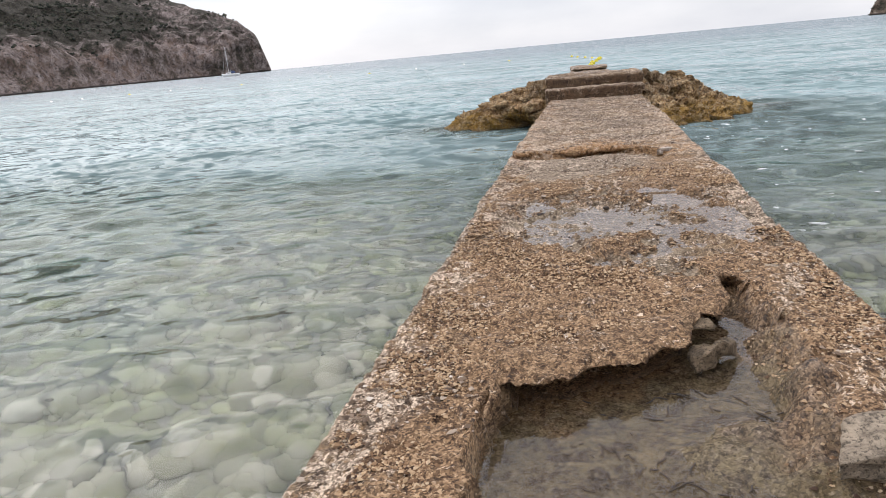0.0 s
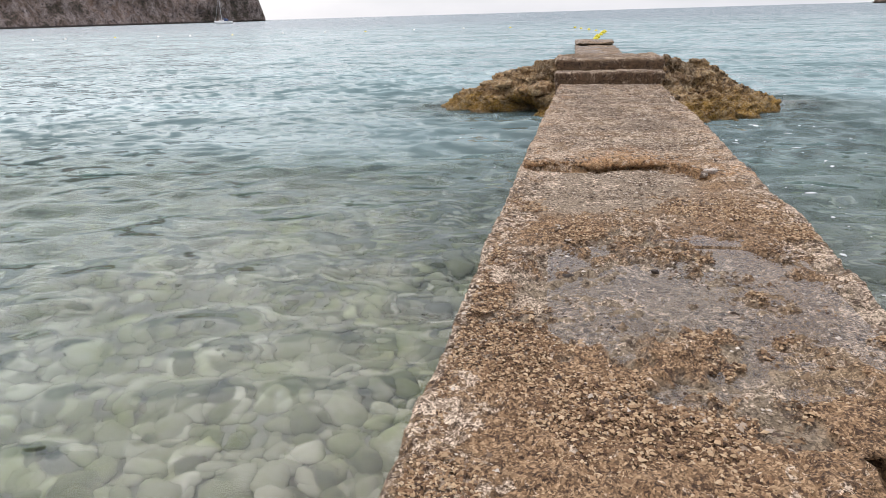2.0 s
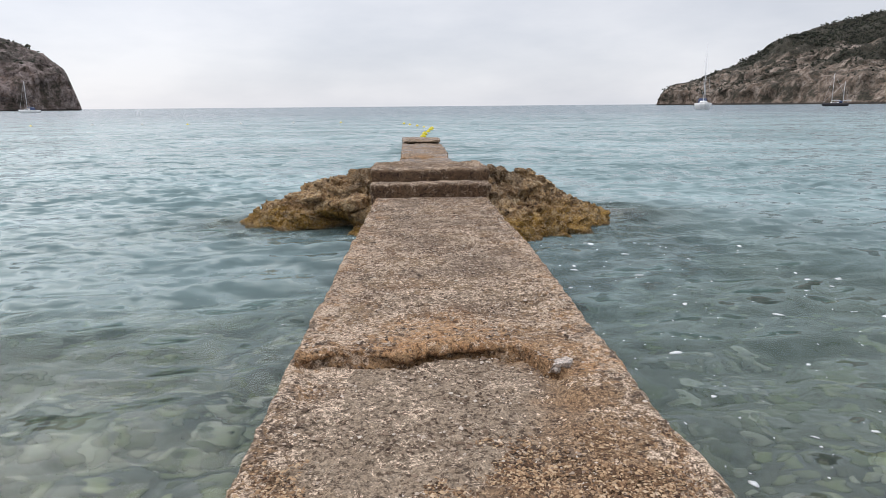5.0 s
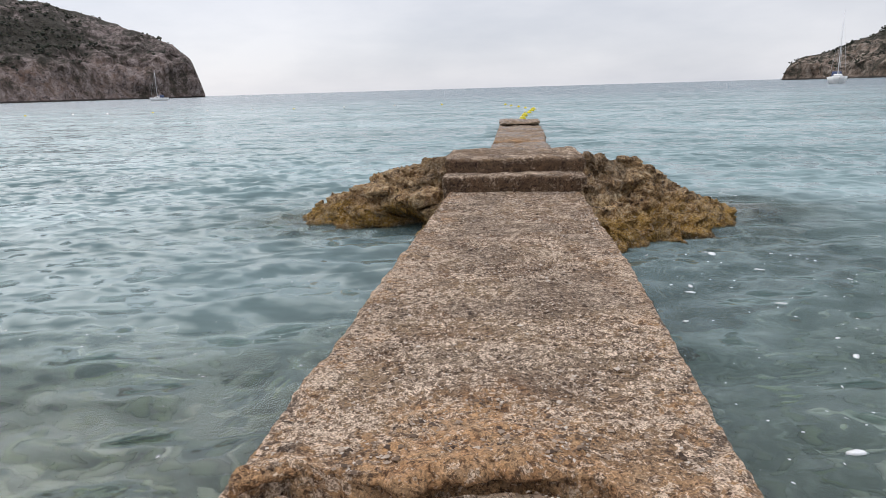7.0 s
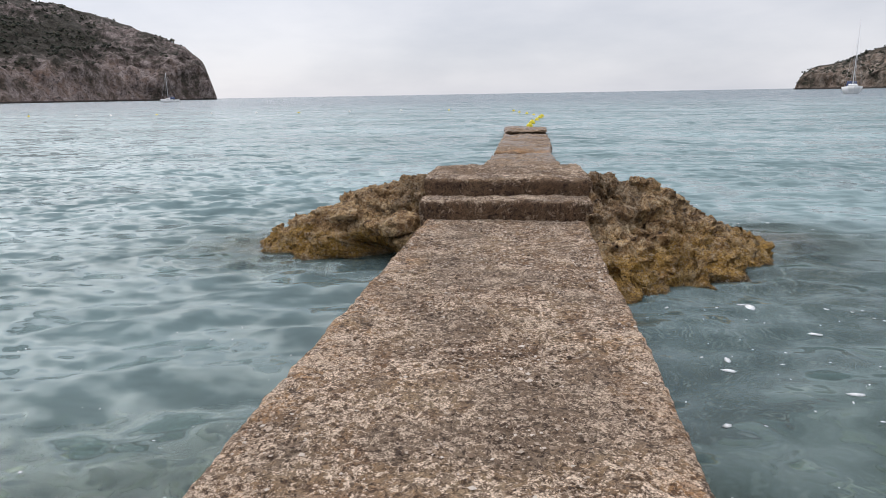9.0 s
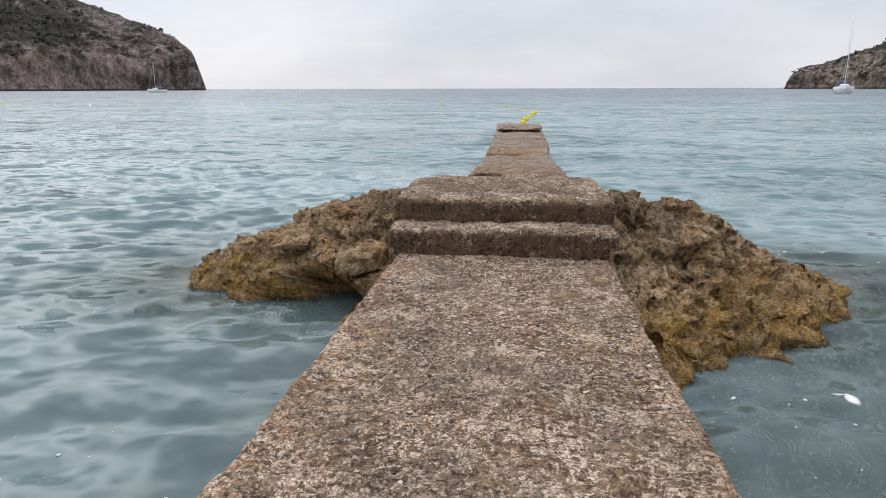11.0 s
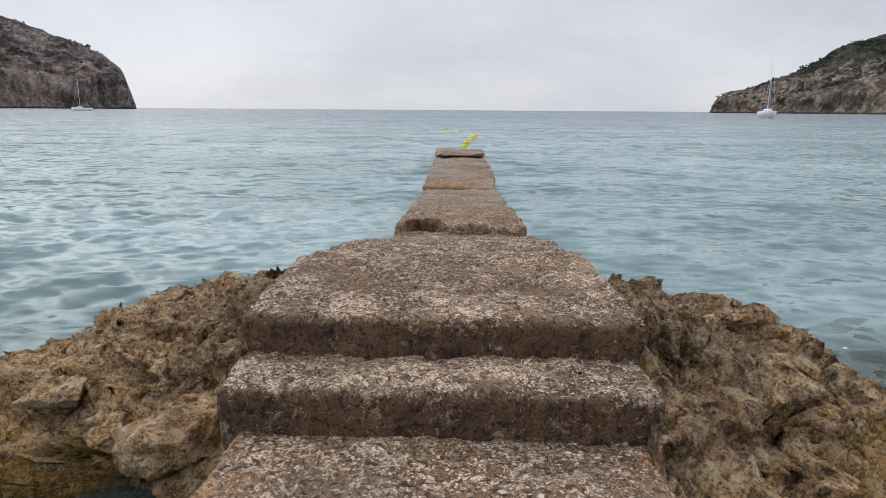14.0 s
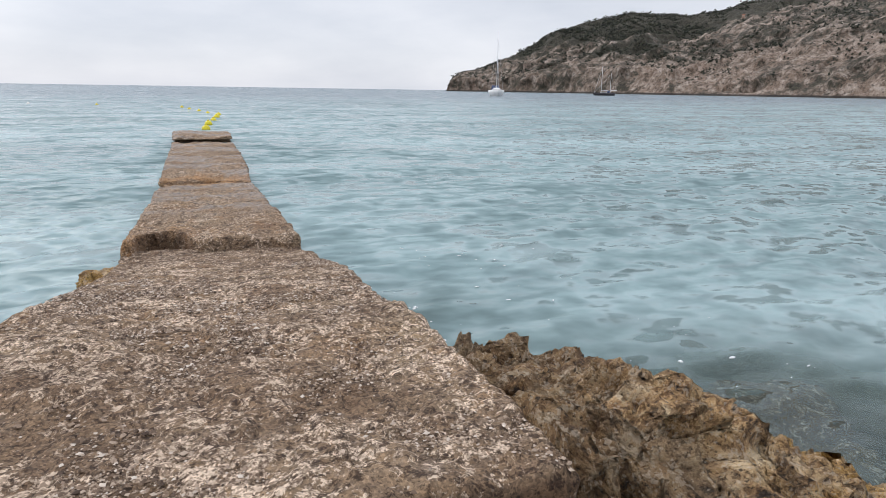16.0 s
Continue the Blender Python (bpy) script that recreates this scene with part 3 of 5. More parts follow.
def build_sea():
    gx = graded(-11, 10, 0.062, -4800, 4800, 1.06)
    gy = graded(3.5, 26, 0.058, -60, 4850, 1.05)
    x, y = np.meshgrid(gx, gy)
    sx, sy = np.meshgrid(np.gradient(gx), np.gradient(gy))
    z = SEA + swell(x, y, np.maximum(sx, sy))
    pts = np.stack([x, y, z], -1).reshape(-1, 3)
    reach = np.clip((y - 4 + 0.55 * np.abs(x + 0.5)) / 30.0, 0, 1).ravel()
    reach = np.clip(reach + 0.08 * fbm(xy(pts[:, 0], pts[:, 1]), 5.0, 3, 0.5, 12), 0, 1)
    reach = np.clip(reach - 0.30 * np.exp(-((pts[:, 0] - 0.6) / 4.4) ** 2 - ((pts[:, 1] - 18.3) / 2.0) ** 2), 0, 1)
    for rx, ry, rr in ((3.9, 19.0, 1.1), (-3.4, 18.0, 1.1), (2.2, 22.0, 0.9)):
        reach = np.clip(reach - 0.16 * np.exp(-((pts[:, 0] - rx) / rr) ** 2 - ((pts[:, 1] - ry) / rr) ** 2), 0, 1)
    sea = new("water", mesh_of("water", pts, grid_faces(len(gy), len(gx)), WATER, True, [("depth", reach)]))
    sea.visible_shadow = False
    tagged(sea, "rippled clear turquoise sea around the jetty", "sea", kind="structure")
    gx = graded(-9, 7, 0.2, -4900, 4900, 1.16)
    gy = graded(0, 24, 0.2, -400, 4900, 1.16)
    x, y = np.meshgrid(gx, gy)
    pts = np.stack([x, y, seabed_height(x, y)], -1).reshape(-1, 3)
    weed = smooth(1.25, 0.8, np.hypot((pts[:, 0] - 0.6) / 4.2, (pts[:, 1] - 18.3) / 2.6) + 0.25 * fbm(xy(pts[:, 0], pts[:, 1]), 1.1, 3, 0.6, 33))
    bed = new("ground", mesh_of("ground", pts, grid_faces(len(gy), len(gx)), SEABED, True, [("weed", weed)]))
    tagged(bed, "stony seabed and beach under the shallow water", "seabed", kind="structure")


build_sea()


def build_pebbles():
    rng = np.random.default_rng(8)
    n = 9500
    left = rng.random(n) < 0.70
    x = np.where(left, -1.0 - np.abs(rng.normal(0, 3.4, n)), 0.2 + np.abs(rng.normal(0, 2.4, n)))
    y = 2.6 + np.abs(rng.normal(0, 5.2, n)) ** 1.0
    size = rng.uniform(0.040, 0.085, n) + 0.08 * rng.random(n) ** 5
    z = seabed_height(x, y) + size * 0.25
    tagged(scatter("seabed_pebbles", PEBBLE, x, y, z, size, rng.uniform(0.4, 0.7, n), 3, "ball", None, True),
           "rounded pale grey pebbles lying on the seabed", "pebbles", kind="stuff")


build_pebbles()


# ---------------------------------------------------------------- the jetty
def deck_left(y):
    return np.interp(y, [0, 4.0, 5.6, 7.5, 8.6, 10.4, 12.6, 14.6, 15.1, 16.0, 17.0, 17.2], [-1.93, -1.75, -1.63, -1.55, -1.50, -1.40, -1.28, -1.15, -1.13, -1.08, -1.01, -0.99])


def deck_right(y):
    return np.interp(y, [0, 5.2, 7.1, 8.3, 9.3, 10.6, 11.6, 12.4, 13.6, 15.4, 16.8, 17.2], [0.26, 0.40, 0.47, 0.57, 0.58, 0.64, 0.70, 0.75, 0.80, 0.85, 0.89, 0.93])


def crack_line(x):
    return np.interp(x, [-1.4, -1.22, -0.96, -0.72, -0.57, -0.24, 0.04, 0.12, 0.2], [9.85, 9.97, 9.92, 9.90, 9.99, 10.02, 9.91, 9.66, 9.55])


def rim_line(x):
    jag = 0.07 * vnoise(xy(np.ravel(x) / 0.11, 0.0), 3).reshape(np.shape(x))
    return np.interp(x, [-1.26, -1.20, -1.14, -0.95, -0.74, -0.57, -0.43, -0.36, -0.23, -0.14, -0.05, 0.0, 0.06],
                     [2.8, 4.2, 4.60, 4.65, 4.78, 4.82, 4.95, 5.16, 5.27, 5.43, 5.43, 5.3, 2.8]) + jag


def basin_mask(x, y):
    """How far a place lies inside the broken-out basin, in metres (rough)."""
    side = x + 1.20 + 0.10 * fbm(xy(np.ravel(y), 7.0), 0.22, 4, 0.6, 9).reshape(np.shape(y))
    return np.minimum(np.minimum(rim_line(x) + 0.20 - y, side), basin_right(x, y))


def basin_right(x, y):
    edge = -0.03 + 0.14 * fbm(xy(np.ravel(y), 0.0), 0.4, 3, 0.6, 8).reshape(np.shape(y))
    return edge - x + 0.10 * smooth(5.0, 5.3, y)


def puddle_edge(x, y):
    """Below 1 inside the ragged outline of the large puddle."""
    p = xy(np.ravel(x), np.ravel(y))
    e = ((p[:, 0] + 0.43) / 0.84) ** 2 + ((p[:, 1] - 6.95) / 0.88) ** 2
    e = e + 0.70 * vnoise(p / 0.30, 14) + 0.60 * fbm(p, 0.12, 5, 0.70, 13)
    e = e + 1.1 * np.exp(-((p[:, 0] + 0.40) / 0.42) ** 2 - ((p[:, 1] - 6.50) / 0.13) ** 2)
    return e.reshape(np.shape(x))


def deck_detail(x, y):
    dz = np.zeros(x.shape)
    p = xy(x, y)
    # broken edge of the upper screed at the crack
    d = y - crack_line(x)
    span = smooth(-1.40, -1.25, x) * smooth(0.24, 0.13, x)
    dz += span * np.where(d < 0, -0.05 * smooth(-1.0, -0.15, d) - 0.11 * smooth(-0.09, -0.03, d), 0.030 * np.exp(-np.maximum(d, 0) / 0.25))
    dy = span * np.where((d < 0) & (d > -0.03), 0.02, 0.0)
    dz += 0.012 * smooth(0.06, 0.0, np.abs(y - 8.34 - 0.05 * vnoise(p / 0.4, 6))) * smooth(-1.3, -1.1, x) * smooth(0.1, -0.1, x)
    # shallow hollows that hold the puddles
    e = ((x + 0.43) / 0.80) ** 2 + ((y - 6.93) / 0.86) ** 2
    dz += -0.033 * smooth(1.25, 0.75, puddle_edge(x, y)) + smooth(1.7, 0.7, e) * (0.016 * fbm(p, 0.20, 4, 0.65, 15) + 0.009 * fbm(p, 0.05, 3, 0.65, 17))
    dz += -0.020 * smooth(0.16, 0.05, np.hypot((x + 0.28) * 0.5, y - 7.82))
    # the basin broken out of the deck
    b = basin_mask(x, y)
    inside = smooth(0.0, 0.035, b) * (0.12 + 0.88 * smooth(0.0, 0.32, basin_right(x, y) + 0.10 * vnoise(p / 0.12, 19)))
    dz += inside * (-0.165 + 0.02 * fbm(p, 0.35, 3, 0.5, 16) + 0.07 * smooth(0.35, 0.0, np.hypot(x + 0.30, y - 4.35) - 0.12 + 0.08 * vnoise(p / 0.12, 5)))
    dz += 0.004 * smooth(-0.16, -0.02, b) * (1 - inside)
    dy += 0.15 * smooth(0.0, 0.03, b) * smooth(0.10, 0.03, b) * (y > 4.7) * smooth(0.02, 0.15, basin_right(x, y)) * (0.9 + 0.5 * vnoise(p / 0.16, 20))
    dz += 0.035 * fbm(p, 0.10, 4, 0.6, 21) * smooth(-0.02, 0.08, b) * smooth(0.40, 0.15, basin_right(x, y))
    # the hollow at the head of the basin
    dz += -0.05 * smooth(0.13, 0.04, np.hypot(x + 0.08, y - 5.42))
    # thin straw and loose grit
    rough_zone = smooth(8.9, 8.0, y) * smooth(3.5, 4.5, y) * (1 - inside)
    dz += rough_zone * 0.010 * fbm(p, 0.05, 3, 0.65, 18)
    return np.zeros(x.shape), dy, dz


def deck_marks(x, y, z):
    p = xy(x, y)
    n1, n2 = fbm(p, 0.5, 4, 0.55, 41), fbm(p, 0.18, 4, 0.6, 42)
    edge = np.minimum(x - deck_left(y), deck_right(y) - x)
    d = y - crack_line(x)
    b = basin_mask(x, y)
    inside = smooth(0.0, 0.05, b)
    litter = smooth(8.5, 7.9, y + 0.5 * n1) * smooth(0.05, 0.35, edge + 0.2 * n2) * (1 - inside) * smooth(0.92, 1.10, puddle_edge(x, y))
    litter = np.maximum(litter, 0.75 * smooth(0.35, 0.1, np.abs(x - deck_right(y) + 0.45 + 0.15 * n1)) * smooth(11.0, 9.0, y))
    grey = smooth(8.20, 8.45, y + 0.12 * n2) * smooth(10.1, 9.9, y - crack_line(x) + 9.95) * smooth(-1.35, -1.15, x + 0.15 * n2) * smooth(0.2, -0.05, x + 0.2 * n2)
    grey = np.maximum(grey, 0.8 * smooth(0.0, 0.5, n1) * smooth(10.4, 11.4, y))
    grey = np.maximum(grey, 0.6 * inside)
    # paler puddle floor, its colour raised to stand for the sky's reflection
    grey = np.maximum(grey, smooth(1.06, 0.92, puddle_edge(x, y)))
    orange = smooth(-0.14, 0.0, d) * smooth(0.95, 0.1, d + 0.4 * n1)
    orange = np.maximum(orange, 0.75 * smooth(0.30, 0.03, edge + 0.15 * n2) * smooth(9.0, 10.0, y))
    orange = np.maximum(orange, 0.7 * inside * smooth(0.30, 0.14, rim_line(x) + 0.20 - y + 0.08 * n2) * smooth(-0.3, -0.6, x))
    wet = np.maximum(0.8 * smooth(1.2, 1.05, puddle_edge(x, y)) * smooth(0.85, 1.0, puddle_edge(x, y)), inside)
    crust = np.clip(smooth(0.42, 0.08, edge + 0.15 * n2) * smooth(17, 8, y) + 0.45 * smooth(9.6, 10.6, y) + 0.22, 0, 1) * (1 - inside)
    blotch = np.clip(0.35 + 0.6 * smooth(0.4, 0.1, edge), 0, 1) * (1 - 0.7 * grey)
    algae = smooth(-0.12, -0.42, z + 0.10 * n2) * (1 - inside)
    algae = np.maximum(algae, np.clip(0.45 * n1 + 0.24, 0, 0.62) * smooth(10.6, 12.0, y))
    return [("litter", litter), ("grey", grey), ("orange", orange), ("wet", wet), ("crust", crust), ("blotch", blotch), ("algae", algae), ("silt", np.maximum(inside * smooth(0.05, 0.32, basin_right(x, y) + 0.12 * n2) * (0.35 + 0.65 * smooth(0.12, 0.30, rim_line(x) + 0.20 - y + 0.08 * n2)), 0.30 * smooth(1.0, 0.85, puddle_edge(x, y))))]


def step_marks(x, y, z):
    return block_marks(x, y, z, 1.0, 0.10, 0.45, 0.22)


def block_marks(x, y, z, crust=0.8, orange=0.15, grey=0.3, film=0.1):
    p = xy(x, y, z)
    n1, n2 = fbm(p, 0.5, 4, 0.55, 51), fbm(p, 0.15, 4, 0.6, 52)
    one = np.ones(len(x))
    side = smooth(-0.05, -0.30, z + 0.08 * n2)
    return [("litter", 0.30 * smooth(0.0, 0.6, n1)), ("grey", one * grey * (0.6 + 0.5 * n1)), ("orange", np.clip(orange * (0.5 + n2), 0, 1)), ("wet", 0 * one),
            ("crust", np.clip(one * crust * (0.75 + 0.5 * n2), 0, 1)), ("blotch", np.clip(0.8 + 0.5 * n1, 0, 1)), ("algae", np.clip(np.maximum(0.8 * side, film + 0.3 * n1), 0, 1)), ("silt", 0 * one)]


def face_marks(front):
    """Marks for a step whose front, seaward of the line front(x), is painted dark: old weed and the riser's shade in
    one colour.
    """
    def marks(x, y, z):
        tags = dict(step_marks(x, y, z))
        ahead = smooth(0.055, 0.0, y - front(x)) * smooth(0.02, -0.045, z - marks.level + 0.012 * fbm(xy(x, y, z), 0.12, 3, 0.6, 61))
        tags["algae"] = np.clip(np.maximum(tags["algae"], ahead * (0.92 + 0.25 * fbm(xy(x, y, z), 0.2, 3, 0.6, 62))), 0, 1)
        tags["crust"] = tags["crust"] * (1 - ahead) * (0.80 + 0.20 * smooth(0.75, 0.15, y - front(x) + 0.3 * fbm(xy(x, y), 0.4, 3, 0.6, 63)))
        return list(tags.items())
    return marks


def line(x0, v0, x1, v1):
    return lambda x: v0 + (np.asarray(x, float) - x0) / (x1 - x0) * (v1 - v0)


def constant(v):
    return lambda x: v + 0 * np.asarray(x, float)


jetty = tagged(new("jetty"), "weathered rough concrete jetty running out into the sea", "jetty", kind="structure")
rough_block("lower_deck", CONCRETE, deck_left, deck_right, constant(-1.0), constant(17.3), lambda x, y: 0 * x, -2.6, 0.021, 0.035, 0.016,
            jetty, "long pitted deck with brown litter and puddles", deck_detail, deck_marks, 1)

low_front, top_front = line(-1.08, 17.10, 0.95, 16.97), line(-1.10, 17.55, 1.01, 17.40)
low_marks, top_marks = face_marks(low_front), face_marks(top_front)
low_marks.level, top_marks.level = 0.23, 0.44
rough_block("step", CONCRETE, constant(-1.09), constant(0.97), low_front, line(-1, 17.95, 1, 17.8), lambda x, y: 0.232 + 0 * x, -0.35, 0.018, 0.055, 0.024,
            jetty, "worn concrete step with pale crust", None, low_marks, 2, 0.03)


def platform_left(y):
    return np.interp(y, [17.3, 18.6, 19.1, 19.8, 20.5, 21.2, 23.6], [-1.11, -1.06, -1.02, -0.86, -0.72, -0.66, -0.62])


def platform_right(y):
    return np.interp(y, [17.3, 18.8, 19.4, 20.0, 21.0, 23.6], [1.02, 1.03, 1.0, 1.05, 1.16, 1.25])


def platform_top(x, y):
    return np.interp(y, [17.3, 18.9, 20.2, 21.6, 23.0, 23.8], [0.44, 0.44, 0.30, 0.03, -0.23, -0.28])


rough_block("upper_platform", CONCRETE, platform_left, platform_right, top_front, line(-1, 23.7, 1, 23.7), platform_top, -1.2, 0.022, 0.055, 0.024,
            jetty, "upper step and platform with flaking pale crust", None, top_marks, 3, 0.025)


def far_left(y):
    return np.interp(y, [23.4, 28.6, 29.8, 41, 44], [-0.62, -0.30, -0.29, 0.06, 0.12])


def far_right(y):
    return np.interp(y, [23.3, 28.6, 29.8, 34, 41, 44], [1.26, 1.36, 1.45, 1.76, 2.08, 2.2])


def front_hole(x, y):
    r = np.hypot((x + 0.20) / 0.30, (y - 23.50) / 0.42)
    return 0 * x, 0.18 * smooth(1.0, 0.6, r), -0.42 * smooth(1.0, 0.75, r + 0.3 * vnoise(xy(x, y) / 0.1, 71))


def seam_break(x, y):
    r = smooth(0.45, 0.1, y - 29.75 + 0.25 * vnoise(xy(x, y) / 0.35, 72))
    return 0 * x, 0 * x, -0.10 * r * smooth(0.5, 0.9, x) - 0.05 * r


def slab_chips(x, y):
    r = smooth(0.5, 0.05, y - 41.0 + 0.35 * vnoise(xy(x, y) / 0.3, 73))
    return 0 * x, 0 * x, -0.09 * r * smooth(1.9, 1.2, x)


def far_marks(x, y, z):
    tags = dict(block_marks(x, y, z, 0.25, 0.22, 0.75, 0.04))
    tags["algae"] = smooth(-0.40, -0.62, z + 0.1 * fbm(xy(x, y, z), 0.2, 3, 0.6, 82))
    film = smooth(-0.05, 0.25, fbm(xy(x * 0.3, y), 0.55, 4, 0.6, 81)) * smooth(24.6, 26.0, y)
    tags["wet"] = film
    tags["grey"] = np.maximum(tags["grey"], 0.8 * film)
    tags["orange"] = np.maximum(tags["orange"], 0.95 * smooth(23.95, 23.6, y + 0.25 * fbm(xy(x, y), 0.3, 3, 0.6, 83)) * smooth(0.25, 0.0, x))
    tags["orange"] = np.maximum(tags["orange"], 0.9 * smooth(0.45, 0.1, np.abs(y - 29.95) + 0.2 * fbm(xy(x, y), 0.3, 3, 0.6, 84)))
    # The broken hole's inner shade is painted in as dark colour.
    tags["algae"] = np.maximum(tags["algae"], 0.85 * smooth(1.15, 0.85, np.hypot((x + 0.20) / 0.30, (y - 23.55) / 0.45)))
    tags["blotch"] = np.clip(tags["blotch"] - 0.4 * film, 0, 1)
    return list(tags.items())


rough_block("first_block", CONCRETE, far_left, far_right, line(-0.6, 23.47, 1.25, 23.3), constant(28.7), lambda x, y: np.interp(y, [23, 28.7], [-0.10, -0.27]) + 0 * x,
            -2.2, 0.030, 0.06, 0.032, jetty, "cast block with a broken front corner", front_hole, far_marks, 4)
rough_block("sunken_block", CONCRETE, lambda y: far_left(y) + 0.06, lambda y: far_right(y) - 0.05, constant(28.5), constant(30.3), lambda x, y: -0.38 + 0 * x,
            -2.2, 0.05, 0.05, 0.03, jetty, "low wet block between two higher ones", None, far_marks, 5)
rough_block("second_block", CONCRETE, far_left, far_right, constant(29.8), constant(40.6), lambda x, y: np.interp(y, [29.8, 40.6], [-0.26, -0.42]) + 0 * x,
            -2.6, 0.045, 0.06, 0.035, jetty, "damp block with a crumbled edge", seam_break, far_marks, 6)
rough_block("end_block", CONCRETE, lambda y: far_left(y) + 0.02, lambda y: far_right(y) - 0.02, constant(41.9), constant(44.0), lambda x, y: -0.36 + 0 * x,
            -2.8, 0.06, 0.05, 0.03, jetty, "end block below the capping slab", None, far_marks, 7)
rough_block("end_slab", CONCRETE, far_left, far_right, constant(41.0), constant(44.0), lambda x, y: -0.235 + 0.02 * np.sin(x * 3) + 0 * x,
            -0.35, 0.05, 0.035, 0.03, jetty, "chipped capping slab overhanging the end block", slab_chips, far_marks, 8)


def broken_lip():
    """The ragged orange edge of the upper screed, overhanging the crack."""
    xs = np.linspace(-1.39, 0.14, 200)
    ring = np.linspace(-0.35 * math.pi, 1.25 * math.pi, 16)
    t, a = np.meshgrid(xs, ring, indexing="ij")
    taper = smooth(0.15, 0.06, t)
    fat = (0.75 + 0.5 * fbm(xy(t.ravel() / 1.0, 0.0), 0.14, 3, 0.6, 91).reshape(t.shape)) * (0.25 + 0.75 * taper)
    y = crack_line(t) + 0.025 - 0.080 * np.sin(a) * fat
    z = -0.012 + 0.042 * np.cos(a) * fat + 0.008
    p = np.stack([t, y, z], -1).reshape(-1, 3)
    p += 0.010 * np.stack([fbm(p, 0.06, 3, 0.6, 92), fbm(p, 0.06, 3, 0.6, 93), fbm(p, 0.05, 3, 0.6, 94)], -1)
    one = np.ones(len(p))
    tags = [("orange", 0.95 * one), ("crust", 0.25 * one), ("blotch", 0.35 * one)] + [(k, 0 * one) for k in ("litter", "grey", "wet", "algae", "silt")]
    child("broken_lip", mesh_of("broken_lip", p, grid_faces(len(xs), len(ring)), CONCRETE, True, tags), jetty, "ragged orange lip of the upper screed")


broken_lip()


def rim_crust():
    """The crust of the deck where it overhangs the broken-out basin."""
    xs = np.linspace(-1.18, -0.16, 190)
    ring = np.linspace(0, 2 * math.pi, 22)
    t, a = np.meshgrid(xs, ring, indexing="ij")
    ragged = 0.055 * fbm(xy(t.ravel(), 0.0), 0.14, 3, 0.60, 95).reshape(t.shape)
    thick = 1 + 0.5 * fbm(xy(t.ravel(), 3.0), 0.13, 3, 0.6, 96).reshape(t.shape)
    y = rim_line(t) + 0.19 + ragged - 0.21 * np.cos(a)
    z = 0.008 + 0.022 * np.sin(a) * np.where(np.sin(a) < 0, thick, 1.0) - 0.035 * np.clip(-np.cos(a), 0, 1)
    p = np.stack([t, y, z], -1).reshape(-1, 3)
    p += 0.012 * np.stack([fbm(p, 0.05, 3, 0.6, 97), fbm(p, 0.05, 3, 0.6, 98), fbm(p, 0.04, 3, 0.6, 99)], -1)
    one = np.ones(len(p))
    # The overhang's underside is coloured darker to stand for its shade.
    tags = [("litter", 0.9 * one), ("blotch", 0.5 * one), ("crust", 0.2 * one), ("algae", 0.8 * smooth(-0.015, -0.04, p[:, 2]))] + [(k, 0 * one) for k in ("orange", "grey", "wet", "silt")]
    child("rim_crust", mesh_of("rim_crust", p, grid_faces(len(xs), len(ring)), CONCRETE, True, tags), jetty, "ragged brown crust overhanging the basin")


rim_crust()


def flat_sheet(name, x0, x1, y0, y1, z, label):
    n = 12
    x, y = np.meshgrid(np.linspace(x0, x1, n), np.linspace(y0, y1, n))
    ob = new(name, mesh_of(name, np.stack([x, y, z + 0 * x], -1).reshape(-1, 3), grid_faces(n, n), PUDDLE))
    ob.visible_shadow = False
    return tagged(ob, label, "puddle")


flat_sheet("puddle", -1.15, 0.30, 5.95, 7.72, -0.0225, "shallow clear puddle lying on the rough deck")
flat_sheet("puddle", -0.65, 0.05, 7.73, 7.98, -0.013, "narrow puddle lying on the rough deck")
flat_sheet("puddle", -1.24, 0.02, 2.4, 5.46, -0.105, "shallow pool in the broken-out basin of the deck")


def deck_level(x, y):
    return deck_detail(np.asarray(x, float), np.asarray(y, float))[2]


